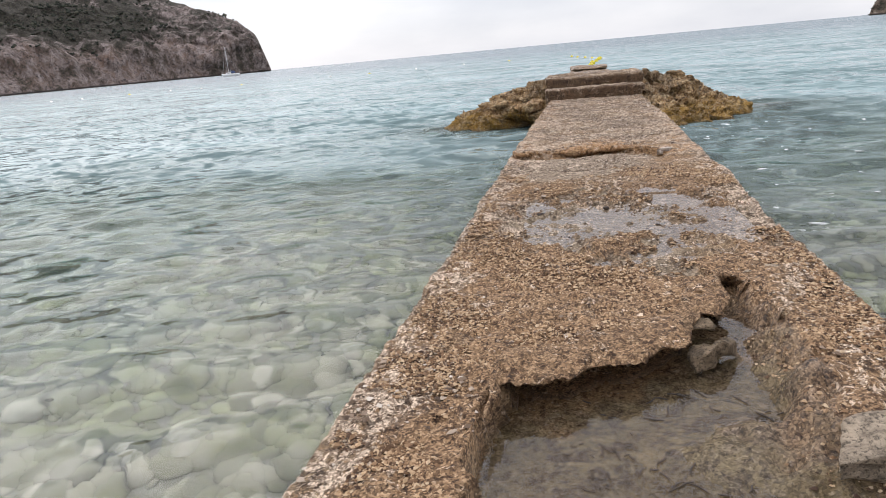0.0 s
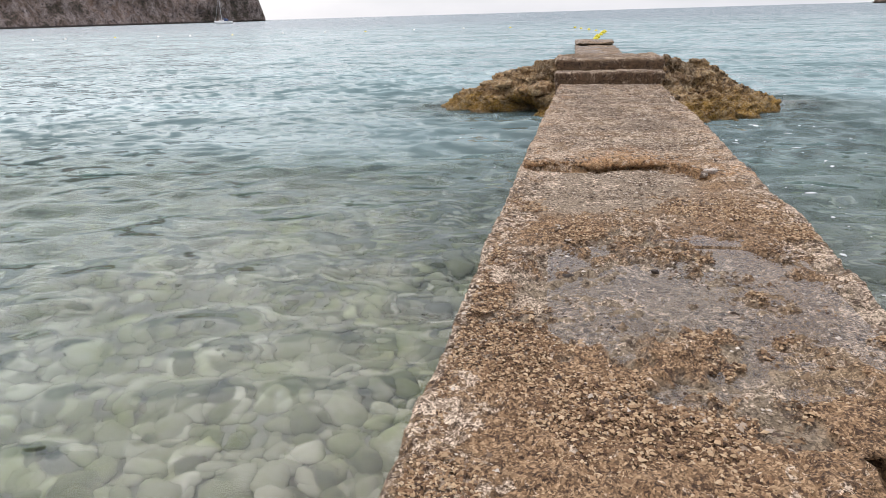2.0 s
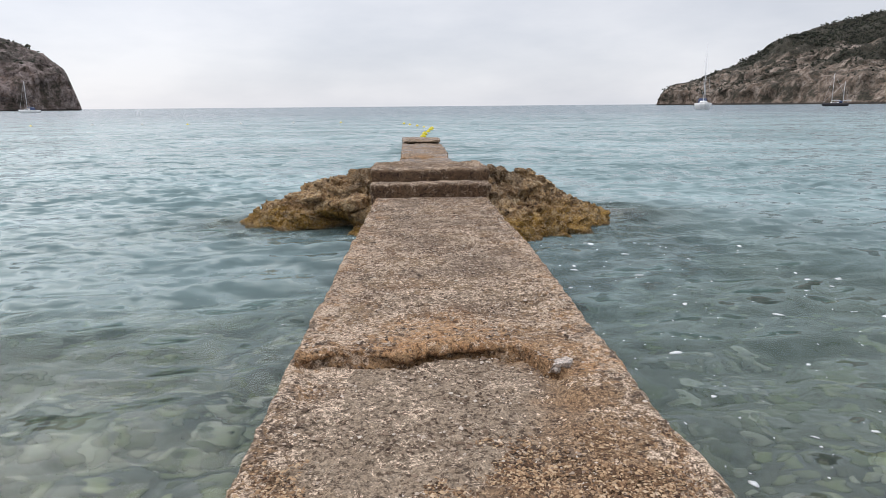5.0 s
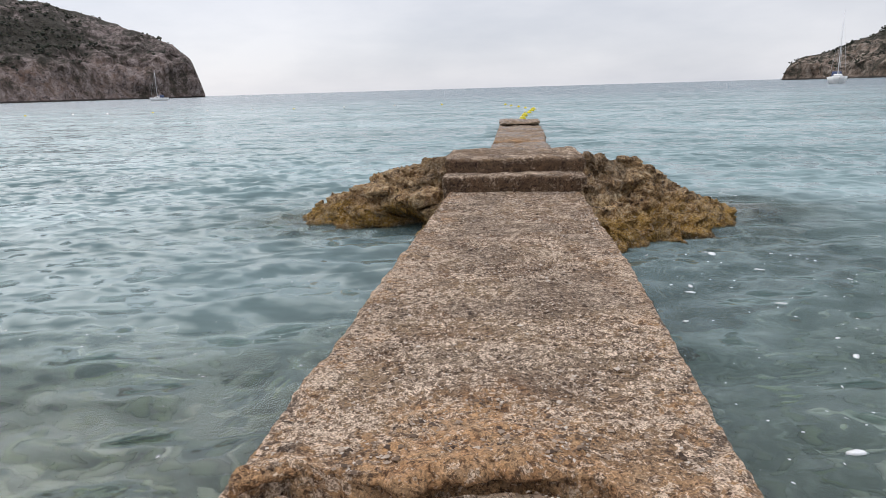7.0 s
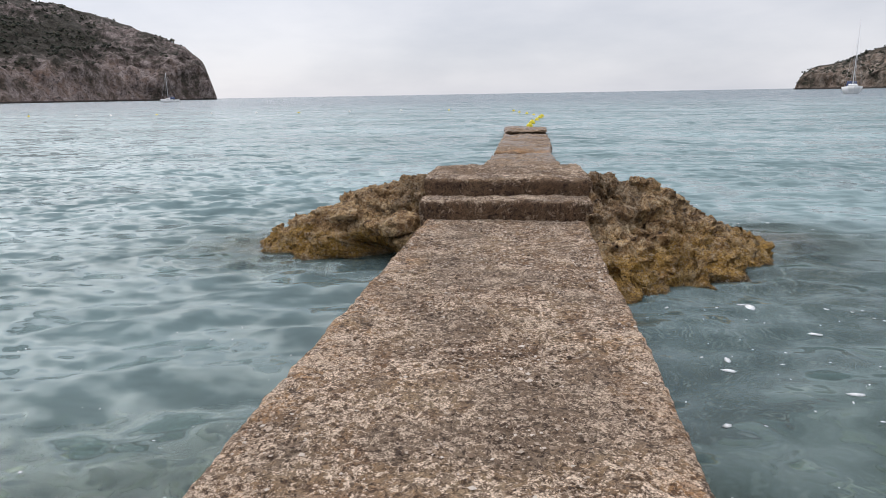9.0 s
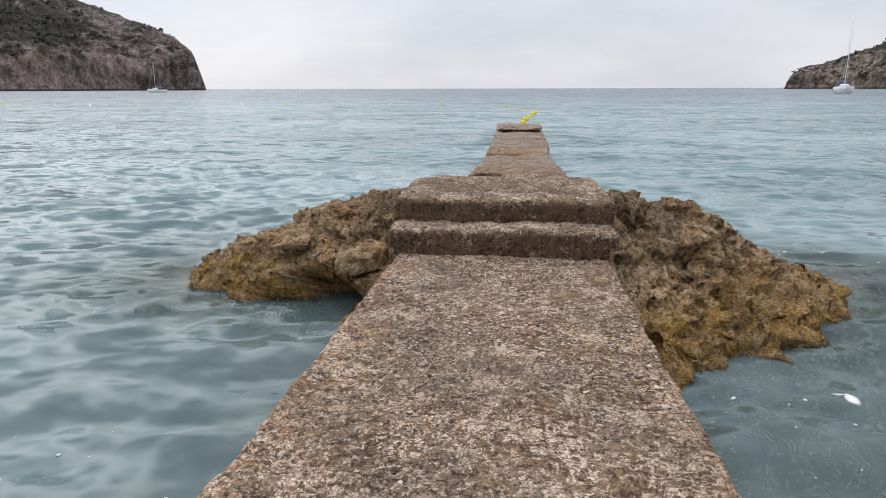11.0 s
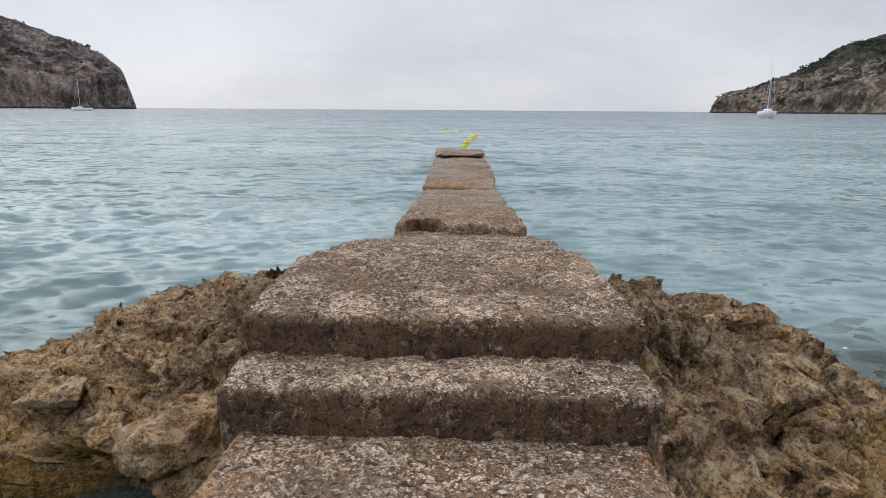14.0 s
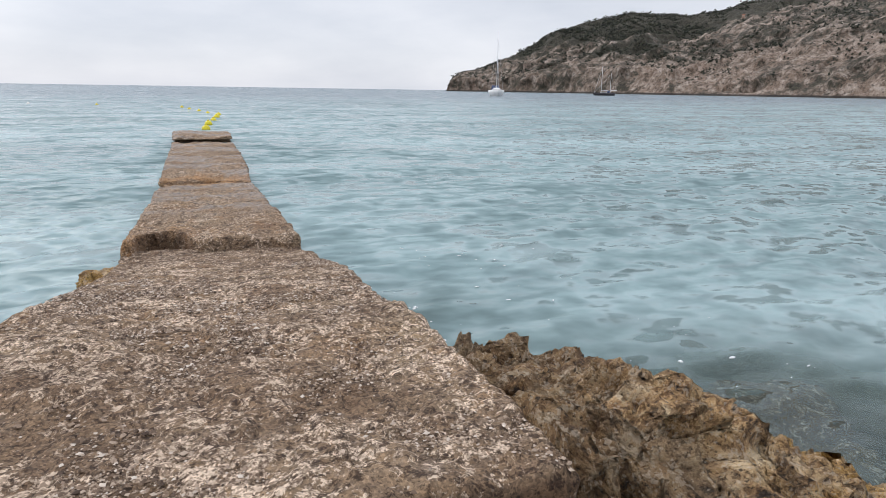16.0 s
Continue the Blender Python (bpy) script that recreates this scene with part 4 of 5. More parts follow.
# ---------------------------------------------------------------- rock outcrops
def outcrop(name, cx, cy, table, profile, first, last, seed, label, caves):
    """A crag round (cx, cy): table gives the waterline radius by bearing, profile the height by the share of it."""
    a = np.linspace(radians(first), radians(last), 300)
    r = np.concatenate([np.linspace(0.0, 1.15, 170), np.linspace(1.17, 1.9, 30)])
    reach = np.interp(np.degrees(a), [t[0] for t in table], [t[1] for t in table])
    rr, aa = np.meshgrid(r, a)
    rad = rr * reach[:, None]
    x, y = cx + rad * np.cos(aa), cy + rad * np.sin(aa)
    p = xy(x.ravel(), y.ravel())
    warp = np.stack([fbm(p, 0.5, 3, 0.5, seed), fbm(p, 0.5, 3, 0.5, seed + 3), 0 * p[:, 0]], -1) * 0.14
    q = p + warp
    share = rr.ravel() + 0.07 * fbm(p, 0.8, 3, 0.5, seed + 6)
    z = np.interp(share, [t[0] for t in profile], [t[1] for t in profile])
    body = smooth(1.35, 0.9, rr.ravel())
    z = z + body * (0.10 * ridged(q, 0.70, 3, 0.45, seed + 10) + 0.05 * ridged(q, 0.26, 4, 0.55, seed + 20) - 0.05)
    # ledges of the bedding
    step = 0.13
    level = (z + 0.03 * fbm(p, 0.7, 2, 0.5, seed + 31)) / step
    f = level - np.floor(level)
    z = z + body * 0.8 * step * (smooth(0.25, 0.75, f) - f)
    pos = np.stack([p[:, 0], p[:, 1], z], -1)
    out = np.stack([np.cos(aa).ravel(), np.sin(aa).ravel()], -1)
    push = body * (0.13 * fbm(pos, 0.36, 4, 0.55, seed + 40) + 0.060 * ridged(pos, 0.20, 4, 0.6, seed + 44))
    pos[:, :2] += out * push[:, None]
    pos[:, 2] += body * (0.020 * ridged(pos, 0.13, 3, 0.6, seed + 50) + 0.020 * fbm(pos, 0.05, 3, 0.65, seed + 52) - 0.015)
    # the sea has eaten many small hollows into the limestone
    rng = np.random.default_rng(seed)
    dry = np.flatnonzero((pos[:, 2] > -0.45) & (rr.ravel() > 0.25) & (rr.ravel() < 1.0))
    for k in rng.choice(dry, 60):
        hr = 0.05 + 0.13 * rng.random() ** 2
        d = np.linalg.norm((pos - pos[k]) / np.array([1.0, 1.0, 0.7]), axis=1) / hr
        bite = smooth(1.0, 0.35, d) * hr * rng.uniform(0.4, 0.9)
        pos[:, :2] -= out * bite[:, None] * 0.6
        pos[:, 2] -= bite * 0.7
    for hx, hy, hz, hr, hd in caves:
        d = np.sqrt(((pos[:, 0] - hx) / hr) ** 2 + ((pos[:, 1] - hy) / hr) ** 2 + ((pos[:, 2] - hz) / (hr * 0.55)) ** 2)
        bite = smooth(1.0, 0.45, d) * hd
        pos[:, :2] -= out * bite[:, None]
        pos[:, 2] -= bite * 0.25
    inside_deck = (pos[:, 1] < 17.25) & (pos[:, 0] > deck_left(pos[:, 1]) + 0.02) & (pos[:, 0] < deck_right(pos[:, 1]) - 0.02)
    pos[:, 2] = np.where(inside_deck, np.minimum(pos[:, 2], -0.2), pos[:, 2])
    inside_top = (pos[:, 1] >= 17.25) & (pos[:, 0] > platform_left(pos[:, 1]) + 0.03) & (pos[:, 0] < platform_right(pos[:, 1]) - 0.03)
    pos[:, 2] = np.where(inside_top, np.minimum(pos[:, 2], platform_top(0, pos[:, 1]) - 0.22), pos[:, 2])
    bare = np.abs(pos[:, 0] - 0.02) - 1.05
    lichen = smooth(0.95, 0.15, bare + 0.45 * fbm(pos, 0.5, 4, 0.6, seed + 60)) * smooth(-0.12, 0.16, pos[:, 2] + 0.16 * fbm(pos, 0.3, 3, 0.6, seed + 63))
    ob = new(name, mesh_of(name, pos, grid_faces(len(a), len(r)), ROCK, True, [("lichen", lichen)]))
    return tagged(ob, label, "rock")


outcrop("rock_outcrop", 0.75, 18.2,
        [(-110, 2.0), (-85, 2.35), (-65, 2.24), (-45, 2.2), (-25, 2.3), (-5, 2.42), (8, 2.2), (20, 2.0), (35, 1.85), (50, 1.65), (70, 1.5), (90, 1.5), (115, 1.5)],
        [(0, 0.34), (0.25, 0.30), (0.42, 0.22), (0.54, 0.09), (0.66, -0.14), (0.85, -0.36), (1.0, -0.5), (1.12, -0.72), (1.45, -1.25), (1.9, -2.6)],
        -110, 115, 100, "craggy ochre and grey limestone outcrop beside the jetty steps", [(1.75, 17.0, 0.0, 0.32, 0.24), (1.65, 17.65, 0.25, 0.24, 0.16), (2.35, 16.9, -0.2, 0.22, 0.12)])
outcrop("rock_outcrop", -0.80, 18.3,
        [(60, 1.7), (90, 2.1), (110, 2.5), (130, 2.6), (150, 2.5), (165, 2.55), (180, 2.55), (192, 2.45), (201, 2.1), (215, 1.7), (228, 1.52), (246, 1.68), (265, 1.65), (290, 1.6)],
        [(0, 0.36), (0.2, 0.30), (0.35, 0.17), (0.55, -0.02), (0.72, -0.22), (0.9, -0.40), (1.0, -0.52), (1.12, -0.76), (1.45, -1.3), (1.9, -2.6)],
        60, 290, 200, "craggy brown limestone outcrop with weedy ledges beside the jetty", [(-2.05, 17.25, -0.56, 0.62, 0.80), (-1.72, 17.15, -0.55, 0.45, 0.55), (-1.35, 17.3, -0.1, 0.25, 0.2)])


# ---------------------------------------------------------------- loose stones and litter on the deck
def stone(name, x, y, z, size, flat, turn, material, label, seed):
    bm = bmesh.new()
    bmesh.ops.create_icosphere(bm, subdivisions=4, radius=1)
    co = np.array([v.co[:] for v in bm.verts])
    co *= (1 + 0.16 * fbm(co, 0.8, 3, 0.5, seed) + 0.03 * fbm(co, 0.2, 2, 0.5, seed + 2))[:, None]
    chop = np.random.default_rng(seed)
    for k in range(9):
        n = chop.normal(0, 1, 3)
        n /= np.linalg.norm(n)
        co -= np.clip(co @ n - chop.uniform(0.36, 0.62), 0, None)[:, None] * n
    co += (0.13 * fbm(co, 0.5, 5, 0.65, seed + 7))[:, None] * co
    co[:, 2] = np.maximum(co[:, 2], -0.55)
    for v, c in zip(bm.verts, co):
        v.co = (c[0] * size, c[1] * size * 0.68, c[2] * size * flat)
    ob = part(name, bm, material, None)
    ob.matrix_world = pose(x, y, z, 0, 0, turn)
    return tagged(ob, label, "stone")


stone("stone", 0.19, 9.62, -0.005, 0.12, 0.55, 60, WHITE_STONE, "smooth pale pinkish stone at the end of the crack", 1)
stone("stone", -0.335, 5.17, -0.020, 0.115, 0.34, -20, GREY_STONE, "flat grey slab stone at the basin's rim", 2)
stone("stone", -0.262, 5.02, -0.050, 0.078, 0.95, 35, GREY_STONE, "pale broken stone at the basin's rim", 3)
stone("stone", -0.390, 4.92, -0.055, 0.082, 0.90, 15, GREY_STONE, "pale brown broken stone at the basin's rim", 4)
stone("stone", -0.330, 5.02, -0.080, 0.080, 0.42, 80, GREY_STONE, "brown broken stone at the basin's rim", 9)
stone("stone", -0.02, 4.24, -0.01, 0.32, 0.34, 25, WORN_STONE, "large pale flat stone set in the deck", 5)
stone("stone", 0.046, 5.82, 0.004, 0.105, 0.22, 5, WORN_STONE, "thin pale stone chip on the brown deck", 6)
stone("stone", -1.04, 7.16, -0.018, 0.035, 0.7, 5, TWIG, "small dark stone standing in the puddle", 7)
stone("stone", -0.565, 7.28, -0.018, 0.030, 0.7, 5, TWIG, "small dark stone standing in the puddle", 8)


def build_grit():
    rng = np.random.default_rng(21)
    n = 42000
    y = rng.uniform(3.6, 17.0, n)
    u = rng.random(n)
    x = deck_left(y) + 0.03 + u * (deck_right(y) - deck_left(y) - 0.06)
    keep = (basin_mask(x, y) < -0.02) & (fbm(xy(x, y), 0.22, 4, 0.65, 22) > 0.62 * rng.random(n) - 0.12)
    x, y = x[keep], y[keep]
    size = rng.uniform(0.004, 0.011, len(x)) + 0.013 * rng.random(len(x)) ** 6
    tagged(scatter("grit", GRIT, x, y, deck_level(x, y) + 0.003, size, np.full(len(x), 0.45), 23),
           "pale aggregate pebbles standing out of the worn deck", "grit", kind="stuff")
    for name, count, lo, hi, left, right, level, front in (
            ("step_grit", 5200, 17.0, 17.55, constant(-1.05), constant(0.93), lambda x, y: 0.232 + 0 * x, low_front),
            ("platform_grit", 42000, 17.42, 21.4, platform_left, platform_right, platform_top, top_front)):
        y = rng.uniform(lo, hi, count)
        x = left(y) + 0.03 + rng.random(count) * (right(y) - left(y) - 0.06)
        keep = (y > front(x) + 0.015) & (fbm(xy(x, y), 0.25, 4, 0.65, 27) > 0.6 * rng.random(count) - 0.25)
        x, y = x[keep], y[keep]
        size = rng.uniform(0.003, 0.008, len(x)) + 0.010 * rng.random(len(x)) ** 8
        drop = 0.03 * smooth(0.04, 0.0, y - front(x)) + 0.03 * smooth(0.05, 0.0, np.minimum(x - left(y), right(y) - x))
        tagged(scatter(name, GRIT, x, y, level(x, y) + 0.002 - drop, size, np.full(len(x), 0.5), 28),
               "pale flakes of aggregate on the worn steps and platform", "grit", kind="stuff")
    # rubble along the crumbled side of the basin
    n = 2200
    y = rng.uniform(3.7, 5.4, n)
    x = rng.normal(-0.05, 0.10, n)
    keep = (x > -0.35) & (x < deck_right(y) - 0.1) & (basin_right(x, y) < 0.28)
    x, y = x[keep], y[keep]
    size = 0.004 + 0.010 * rng.random(len(x)) ** 4
    tagged(scatter("rubble", LITTER, x, y, deck_level(x, y) + 0.2 * size, size, np.full(len(x), 0.6), 29),
           "crumbled bits of concrete along the basin's side", "rubble", kind="stuff")
    n = 125000
    y = 3.6 + 5.2 * rng.random(n) ** 0.9
    x = deck_left(y) + 0.06 + rng.random(n) * (deck_right(y) - deck_left(y) - 0.10)
    keep = (basin_mask(x, y) < -0.01) & (fbm(xy(x, y), 0.4, 3, 0.6, 24) > -0.25 + 0.9 * rng.random(n) * smooth(7.2, 8.6, y)) & (puddle_edge(x, y) > 1.0)
    x, y = x[keep], y[keep]
    size = rng.uniform(0.005, 0.011, len(x)) + 0.008 * rng.random(len(x)) ** 4
    lumps = scatter("seaweed_litter", LITTER, x, y, deck_level(x, y) + 0.004, size, rng.uniform(0.25, 0.6, len(x)), 25, slim=(0.3, 0.8))
    tagged(lumps, "dry brown seaweed and grit strewn over the deck", "seaweed", kind="stuff")


build_grit()


def build_twigs():
    rng = np.random.default_rng(31)
    nests = ((-0.72, 4.36), (-0.58, 4.28), (-0.32, 4.55), (-0.42, 4.68), (-0.85, 4.22))
    for k in range(80):
        nx, ny = nests[k % 5]
        x, y = (rng.normal(nx, 0.09), rng.normal(ny, 0.07)) if k < 50 else (rng.uniform(-1.05, -0.12), rng.uniform(3.9, 4.75))
        if basin_mask(np.array([x]), np.array([y]))[0] < 0.06:
            continue
        long = 0.008 + 0.034 * rng.random() ** 1.8
        turn = rng.uniform(0, math.pi)
        bm = bmesh.new()
        ring = []
        for s in np.linspace(-1, 1, 6):
            bend = 0.15 * long * math.sin(2.2 * s + k)
            r = 0.0034 * (1.15 - abs(s) * 0.6)
            ring.append([bm.verts.new((s * long, bend + r * math.cos(q), r * math.sin(q))) for q in (0.5, 2.6, 4.7)])
        for a, b in zip(ring, ring[1:]):
            for i in range(3):
                bm.faces.new((a[i], a[(i + 1) % 3], b[(i + 1) % 3], b[i]))
        bm.faces.new(ring[0][::-1])
        bm.faces.new(ring[-1])
        ob = part("twig", bm, TWIG, None)
        ob.matrix_world = pose(x, y, -0.103, 0, 0, math.degrees(turn))
        tagged(ob, "dark wet twig lying in the shallow pool", "twig", "twigs in the pool")


build_twigs()


def build_foam():
    rng = np.random.default_rng(41)
    x = np.concatenate([rng.uniform(1.0, 4.8, 70), rng.uniform(0.9, 4.6, 200), rng.uniform(-5.0, -1.6, 60), rng.uniform(1.4, 4.6, 60)])
    y = np.concatenate([rng.uniform(8.0, 15.6, 70), rng.uniform(8.0, 15.6, 200), rng.uniform(9.5, 15.0, 60), rng.uniform(19.0, 24.0, 60)])
    n = len(x)
    size = np.concatenate([0.018 + 0.080 * rng.random(70) ** 2.2, 0.005 + 0.010 * rng.random(260), 0.006 + 0.03 * rng.random(60) ** 2])
    tagged(scatter("foam", FOAM, x, y, SEA + swell(x, y) + 0.002, size, np.full(n, 0.10), 42, "lump", None, True, (0.25, 0.8)),
           "white flecks of foam drifting on the water", "foam", kind="stuff")


build_foam()


# ---------------------------------------------------------------- buoys
def lathe(profile, sides=16):
    bm = bmesh.new()
    rings = [[bm.verts.new((r * math.cos(2 * math.pi * k / sides), r * math.sin(2 * math.pi * k / sides), z)) for k in range(sides)] for r, z in profile]
    for a, b in zip(rings, rings[1:]):
        for k in range(sides):
            bm.faces.new((a[k], a[(k + 1) % sides], b[(k + 1) % sides], b[k]))
    bm.faces.new(rings[0][::-1])
    bm.faces.new(rings[-1])
    return bm


def buoy(x, y, radius, material, label, group):
    ob = new("buoy")
    shell = [(radius * math.cos(a), radius * math.sin(a)) for a in np.linspace(-1.45, 1.3, 12)]
    part("float", lathe(shell), material, ob)
    part("eye", lathe([(radius * 0.28, radius * 0.93), (radius * 0.28, radius * 1.15), (radius * 0.16, radius * 1.22)], 10), material, ob)
    part("collar", lathe([(radius * 1.0, -0.03), (radius * 1.05, 0.0), (radius * 1.0, 0.03)]), material, ob)
    ob.matrix_world = pose(x, y, SEA + float(swell(np.array([x]), np.array([y]))[0]) + radius * 0.25)
    return tagged(ob, label, "buoy", group)


near_buoys = [(1.63, 49.4), (1.97, 53.4), (2.55, 58.5), (3.0, 62.4), (3.4, 66.3)]
for bx, by in near_buoys:
    buoy(bx, by, 0.20, YELLOW, "yellow round swimming-zone buoy on a rope", "swimming-zone buoys")
for bx, by in ((2.9, 70.5), (2.43, 74.5), (1.82, 78.9), (1.33, 83.9)):
    buoy(bx, by, 0.16, YELLOW, "small yellow buoy further along the rope", "swimming-zone buoys")
for k in range(12):
    buoy(-6.6 - 6.3 * k, 92.5 + 1.6 * math.sin(k * 1.7), 0.17, WHITE_PLASTIC if k % 3 else YELLOW, "small pale buoy of the long line across the bay", "line of far buoys")


def rope(points, radius, label):
    curve = bpy.data.curves.new("rope", "CURVE")
    curve.dimensions = "3D"
    curve.bevel_depth = radius
    s = curve.splines.new("POLY")
    s.points.add(len(points) - 1)
    for q, c in zip(s.points, points):
        q.co = (*c, 1)
    curve.materials.append(ROPE)
    return tagged(new("rope", curve), label, "rope")


rope([(bx, by, SEA - 0.03) for bx, by in near_buoys + [(2.9, 70.5), (2.43, 74.5), (1.82, 78.9), (1.33, 83.9)]], 0.010, "thin pale rope joining the yellow buoys")


# ---------------------------------------------------------------- sailing yachts
def tube(a, b, r0, r1, sides=8):
    a, b = Vector(a), Vector(b)
    q = (b - a).to_track_quat("Z", "Y").to_matrix()
    bm = bmesh.new()
    rings = []
    for c, r in ((a, r0), (b, r1)):
        rings.append([bm.verts.new(c + q @ Vector((r * math.cos(k * 2 * math.pi / sides), r * math.sin(k * 2 * math.pi / sides), 0))) for k in range(sides)])
    for k in range(sides):
        bm.faces.new((rings[0][k], rings[0][(k + 1) % sides], rings[1][(k + 1) % sides], rings[1][k]))
    bm.faces.new(rings[0][::-1])
    bm.faces.new(rings[1])
    return bm


def yacht(x, y, heading, length, masts, hull_paint, label):
    """masts: (place along the hull from the stern 0 to the bow 1, height)."""
    ob = new("sailing_yacht")
    beam, free = length * 0.32, length * 0.125
    bm = bmesh.new()
    rings = []
    for s in np.linspace(0, 1, 15):
        w = beam / 2 * (0.80 + 0.9 * s - 0.3 * s * s - 1.4 * max(s - 0.45, 0) ** 1.55 * 1.75)
        w = max(w if s < 0.98 else 0.03, 0.03)
        sheer = free * (1.0 + 0.35 * (s - 0.3) ** 2)
        along = (s - 0.5) * length
        ring = []
        for t in np.linspace(-1, 1, 11):
            side, low = abs(t), -0.35 - 0.25 * math.sin(math.pi * s)
            wz = low + (sheer - low) * side ** 2.2
            wx = w * (1 if t > 0 else -1) * min(1.0, side ** 0.5)
            ring.append(bm.verts.new((wx, along + (0.06 * length * (wz / free) if s > 0.9 else 0), wz)))
        rings.append(ring)
    for a, b in zip(rings, rings[1:]):
        for k in range(10):
            bm.faces.new((a[k], a[k + 1], b[k + 1], b[k]))
        bm.faces.new((a[0], b[0], b[10], a[10]))
    bm.faces.new(rings[0])
    bm.normal_update()
    bmesh.ops.recalc_face_normals(bm, faces=bm.faces)
    part("hull", bm, hull_paint, ob)
    bm = bmesh.new()
    bmesh.ops.create_cube(bm, size=1)
    for v in bm.verts:
        k = 0.72 if v.co.z > 0 else 1.0
        v.co = (v.co.x * beam * 0.55 * k, (v.co.y * length * 0.36 * (0.85 if v.co.z > 0 else 1)) + length * 0.04, free * 1.05 + (v.co.z + 0.5) * length * 0.055)
    bmesh.ops.bevel(bm, geom=bm.edges[:], offset=length * 0.012, segments=2, affect="EDGES")
    part("cabin", bm, GELCOAT, ob)
    for sx in (-1, 1):
        bm = bmesh.new()
        bmesh.ops.create_cube(bm, size=1)
        for v in bm.verts:
            v.co = (sx * beam * 0.245 + v.co.x * 0.06, v.co.y * length * 0.2 + length * 0.05, free * 1.05 + length * 0.03 + v.co.z * length * 0.018)
        part("cabin_window", bm, SMOKED, ob)
    bm = bmesh.new()
    bmesh.ops.create_cube(bm, size=1)
    for v in bm.verts:
        v.co = (v.co.x * beam * 0.6 * (0.8 if v.co.z > 0 else 1), v.co.y * length * 0.1 - length * 0.2, free * 1.1 + (v.co.z + 0.5) * length * 0.1)
    part("spray_hood", bm, SAILCLOTH, ob)
    for place, high in masts:
        along = (place - 0.5) * length
        part("mast", tube((0, along, free), (0, along, high), 0.13, 0.08), ALLOY, ob)
        part("boom", tube((0, along, free + 1.4), (0, along - length * 0.34, free + 1.5), 0.07, 0.06), ALLOY, ob)
        part("furled_sail", tube((0, along - 0.2, free + 1.6), (0, along - length * 0.32, free + 1.68), 0.20, 0.13), SAILCLOTH if hull_paint is GELCOAT else GELCOAT, ob)
        for share in (0.45, 0.72):
            part("spreader", tube((-0.8, along, high * share), (0.8, along, high * share), 0.03, 0.03, 5), ALLOY, ob)
        for sx in (-1, 1):
            part("shroud", tube((sx * beam * 0.45, along, free), (0, along, high * 0.97), 0.018, 0.018, 4), ALLOY, ob)
        part("forestay", tube((0, length * 0.5, free), (0, along, high * 0.98), 0.05, 0.03, 5), ALLOY, ob)
        part("backstay", tube((0, -length * 0.49, free), (0, along, high), 0.018, 0.018, 4), ALLOY, ob)
    ob.matrix_world = pose(x, y, SEA, 0, 0, heading)
    return tagged(ob, label, "sailing yacht")


yacht(115.0, 240.0, 158, 16.5, [(0.58, 23.4)], GELCOAT, "white sailing yacht at anchor with bare mast")
yacht(252.0, 360.0, 60, 12.5, [(0.66, 18.0), (0.22, 13.4)], DARK_HULL, "dark-hulled two-masted yacht anchored under the rocky shore")
yacht(-199.2, 395.0, 70, 13.0, [(0.58, 17.5)], GELCOAT, "pale sailing yacht anchored below the cliff")


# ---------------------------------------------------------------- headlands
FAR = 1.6


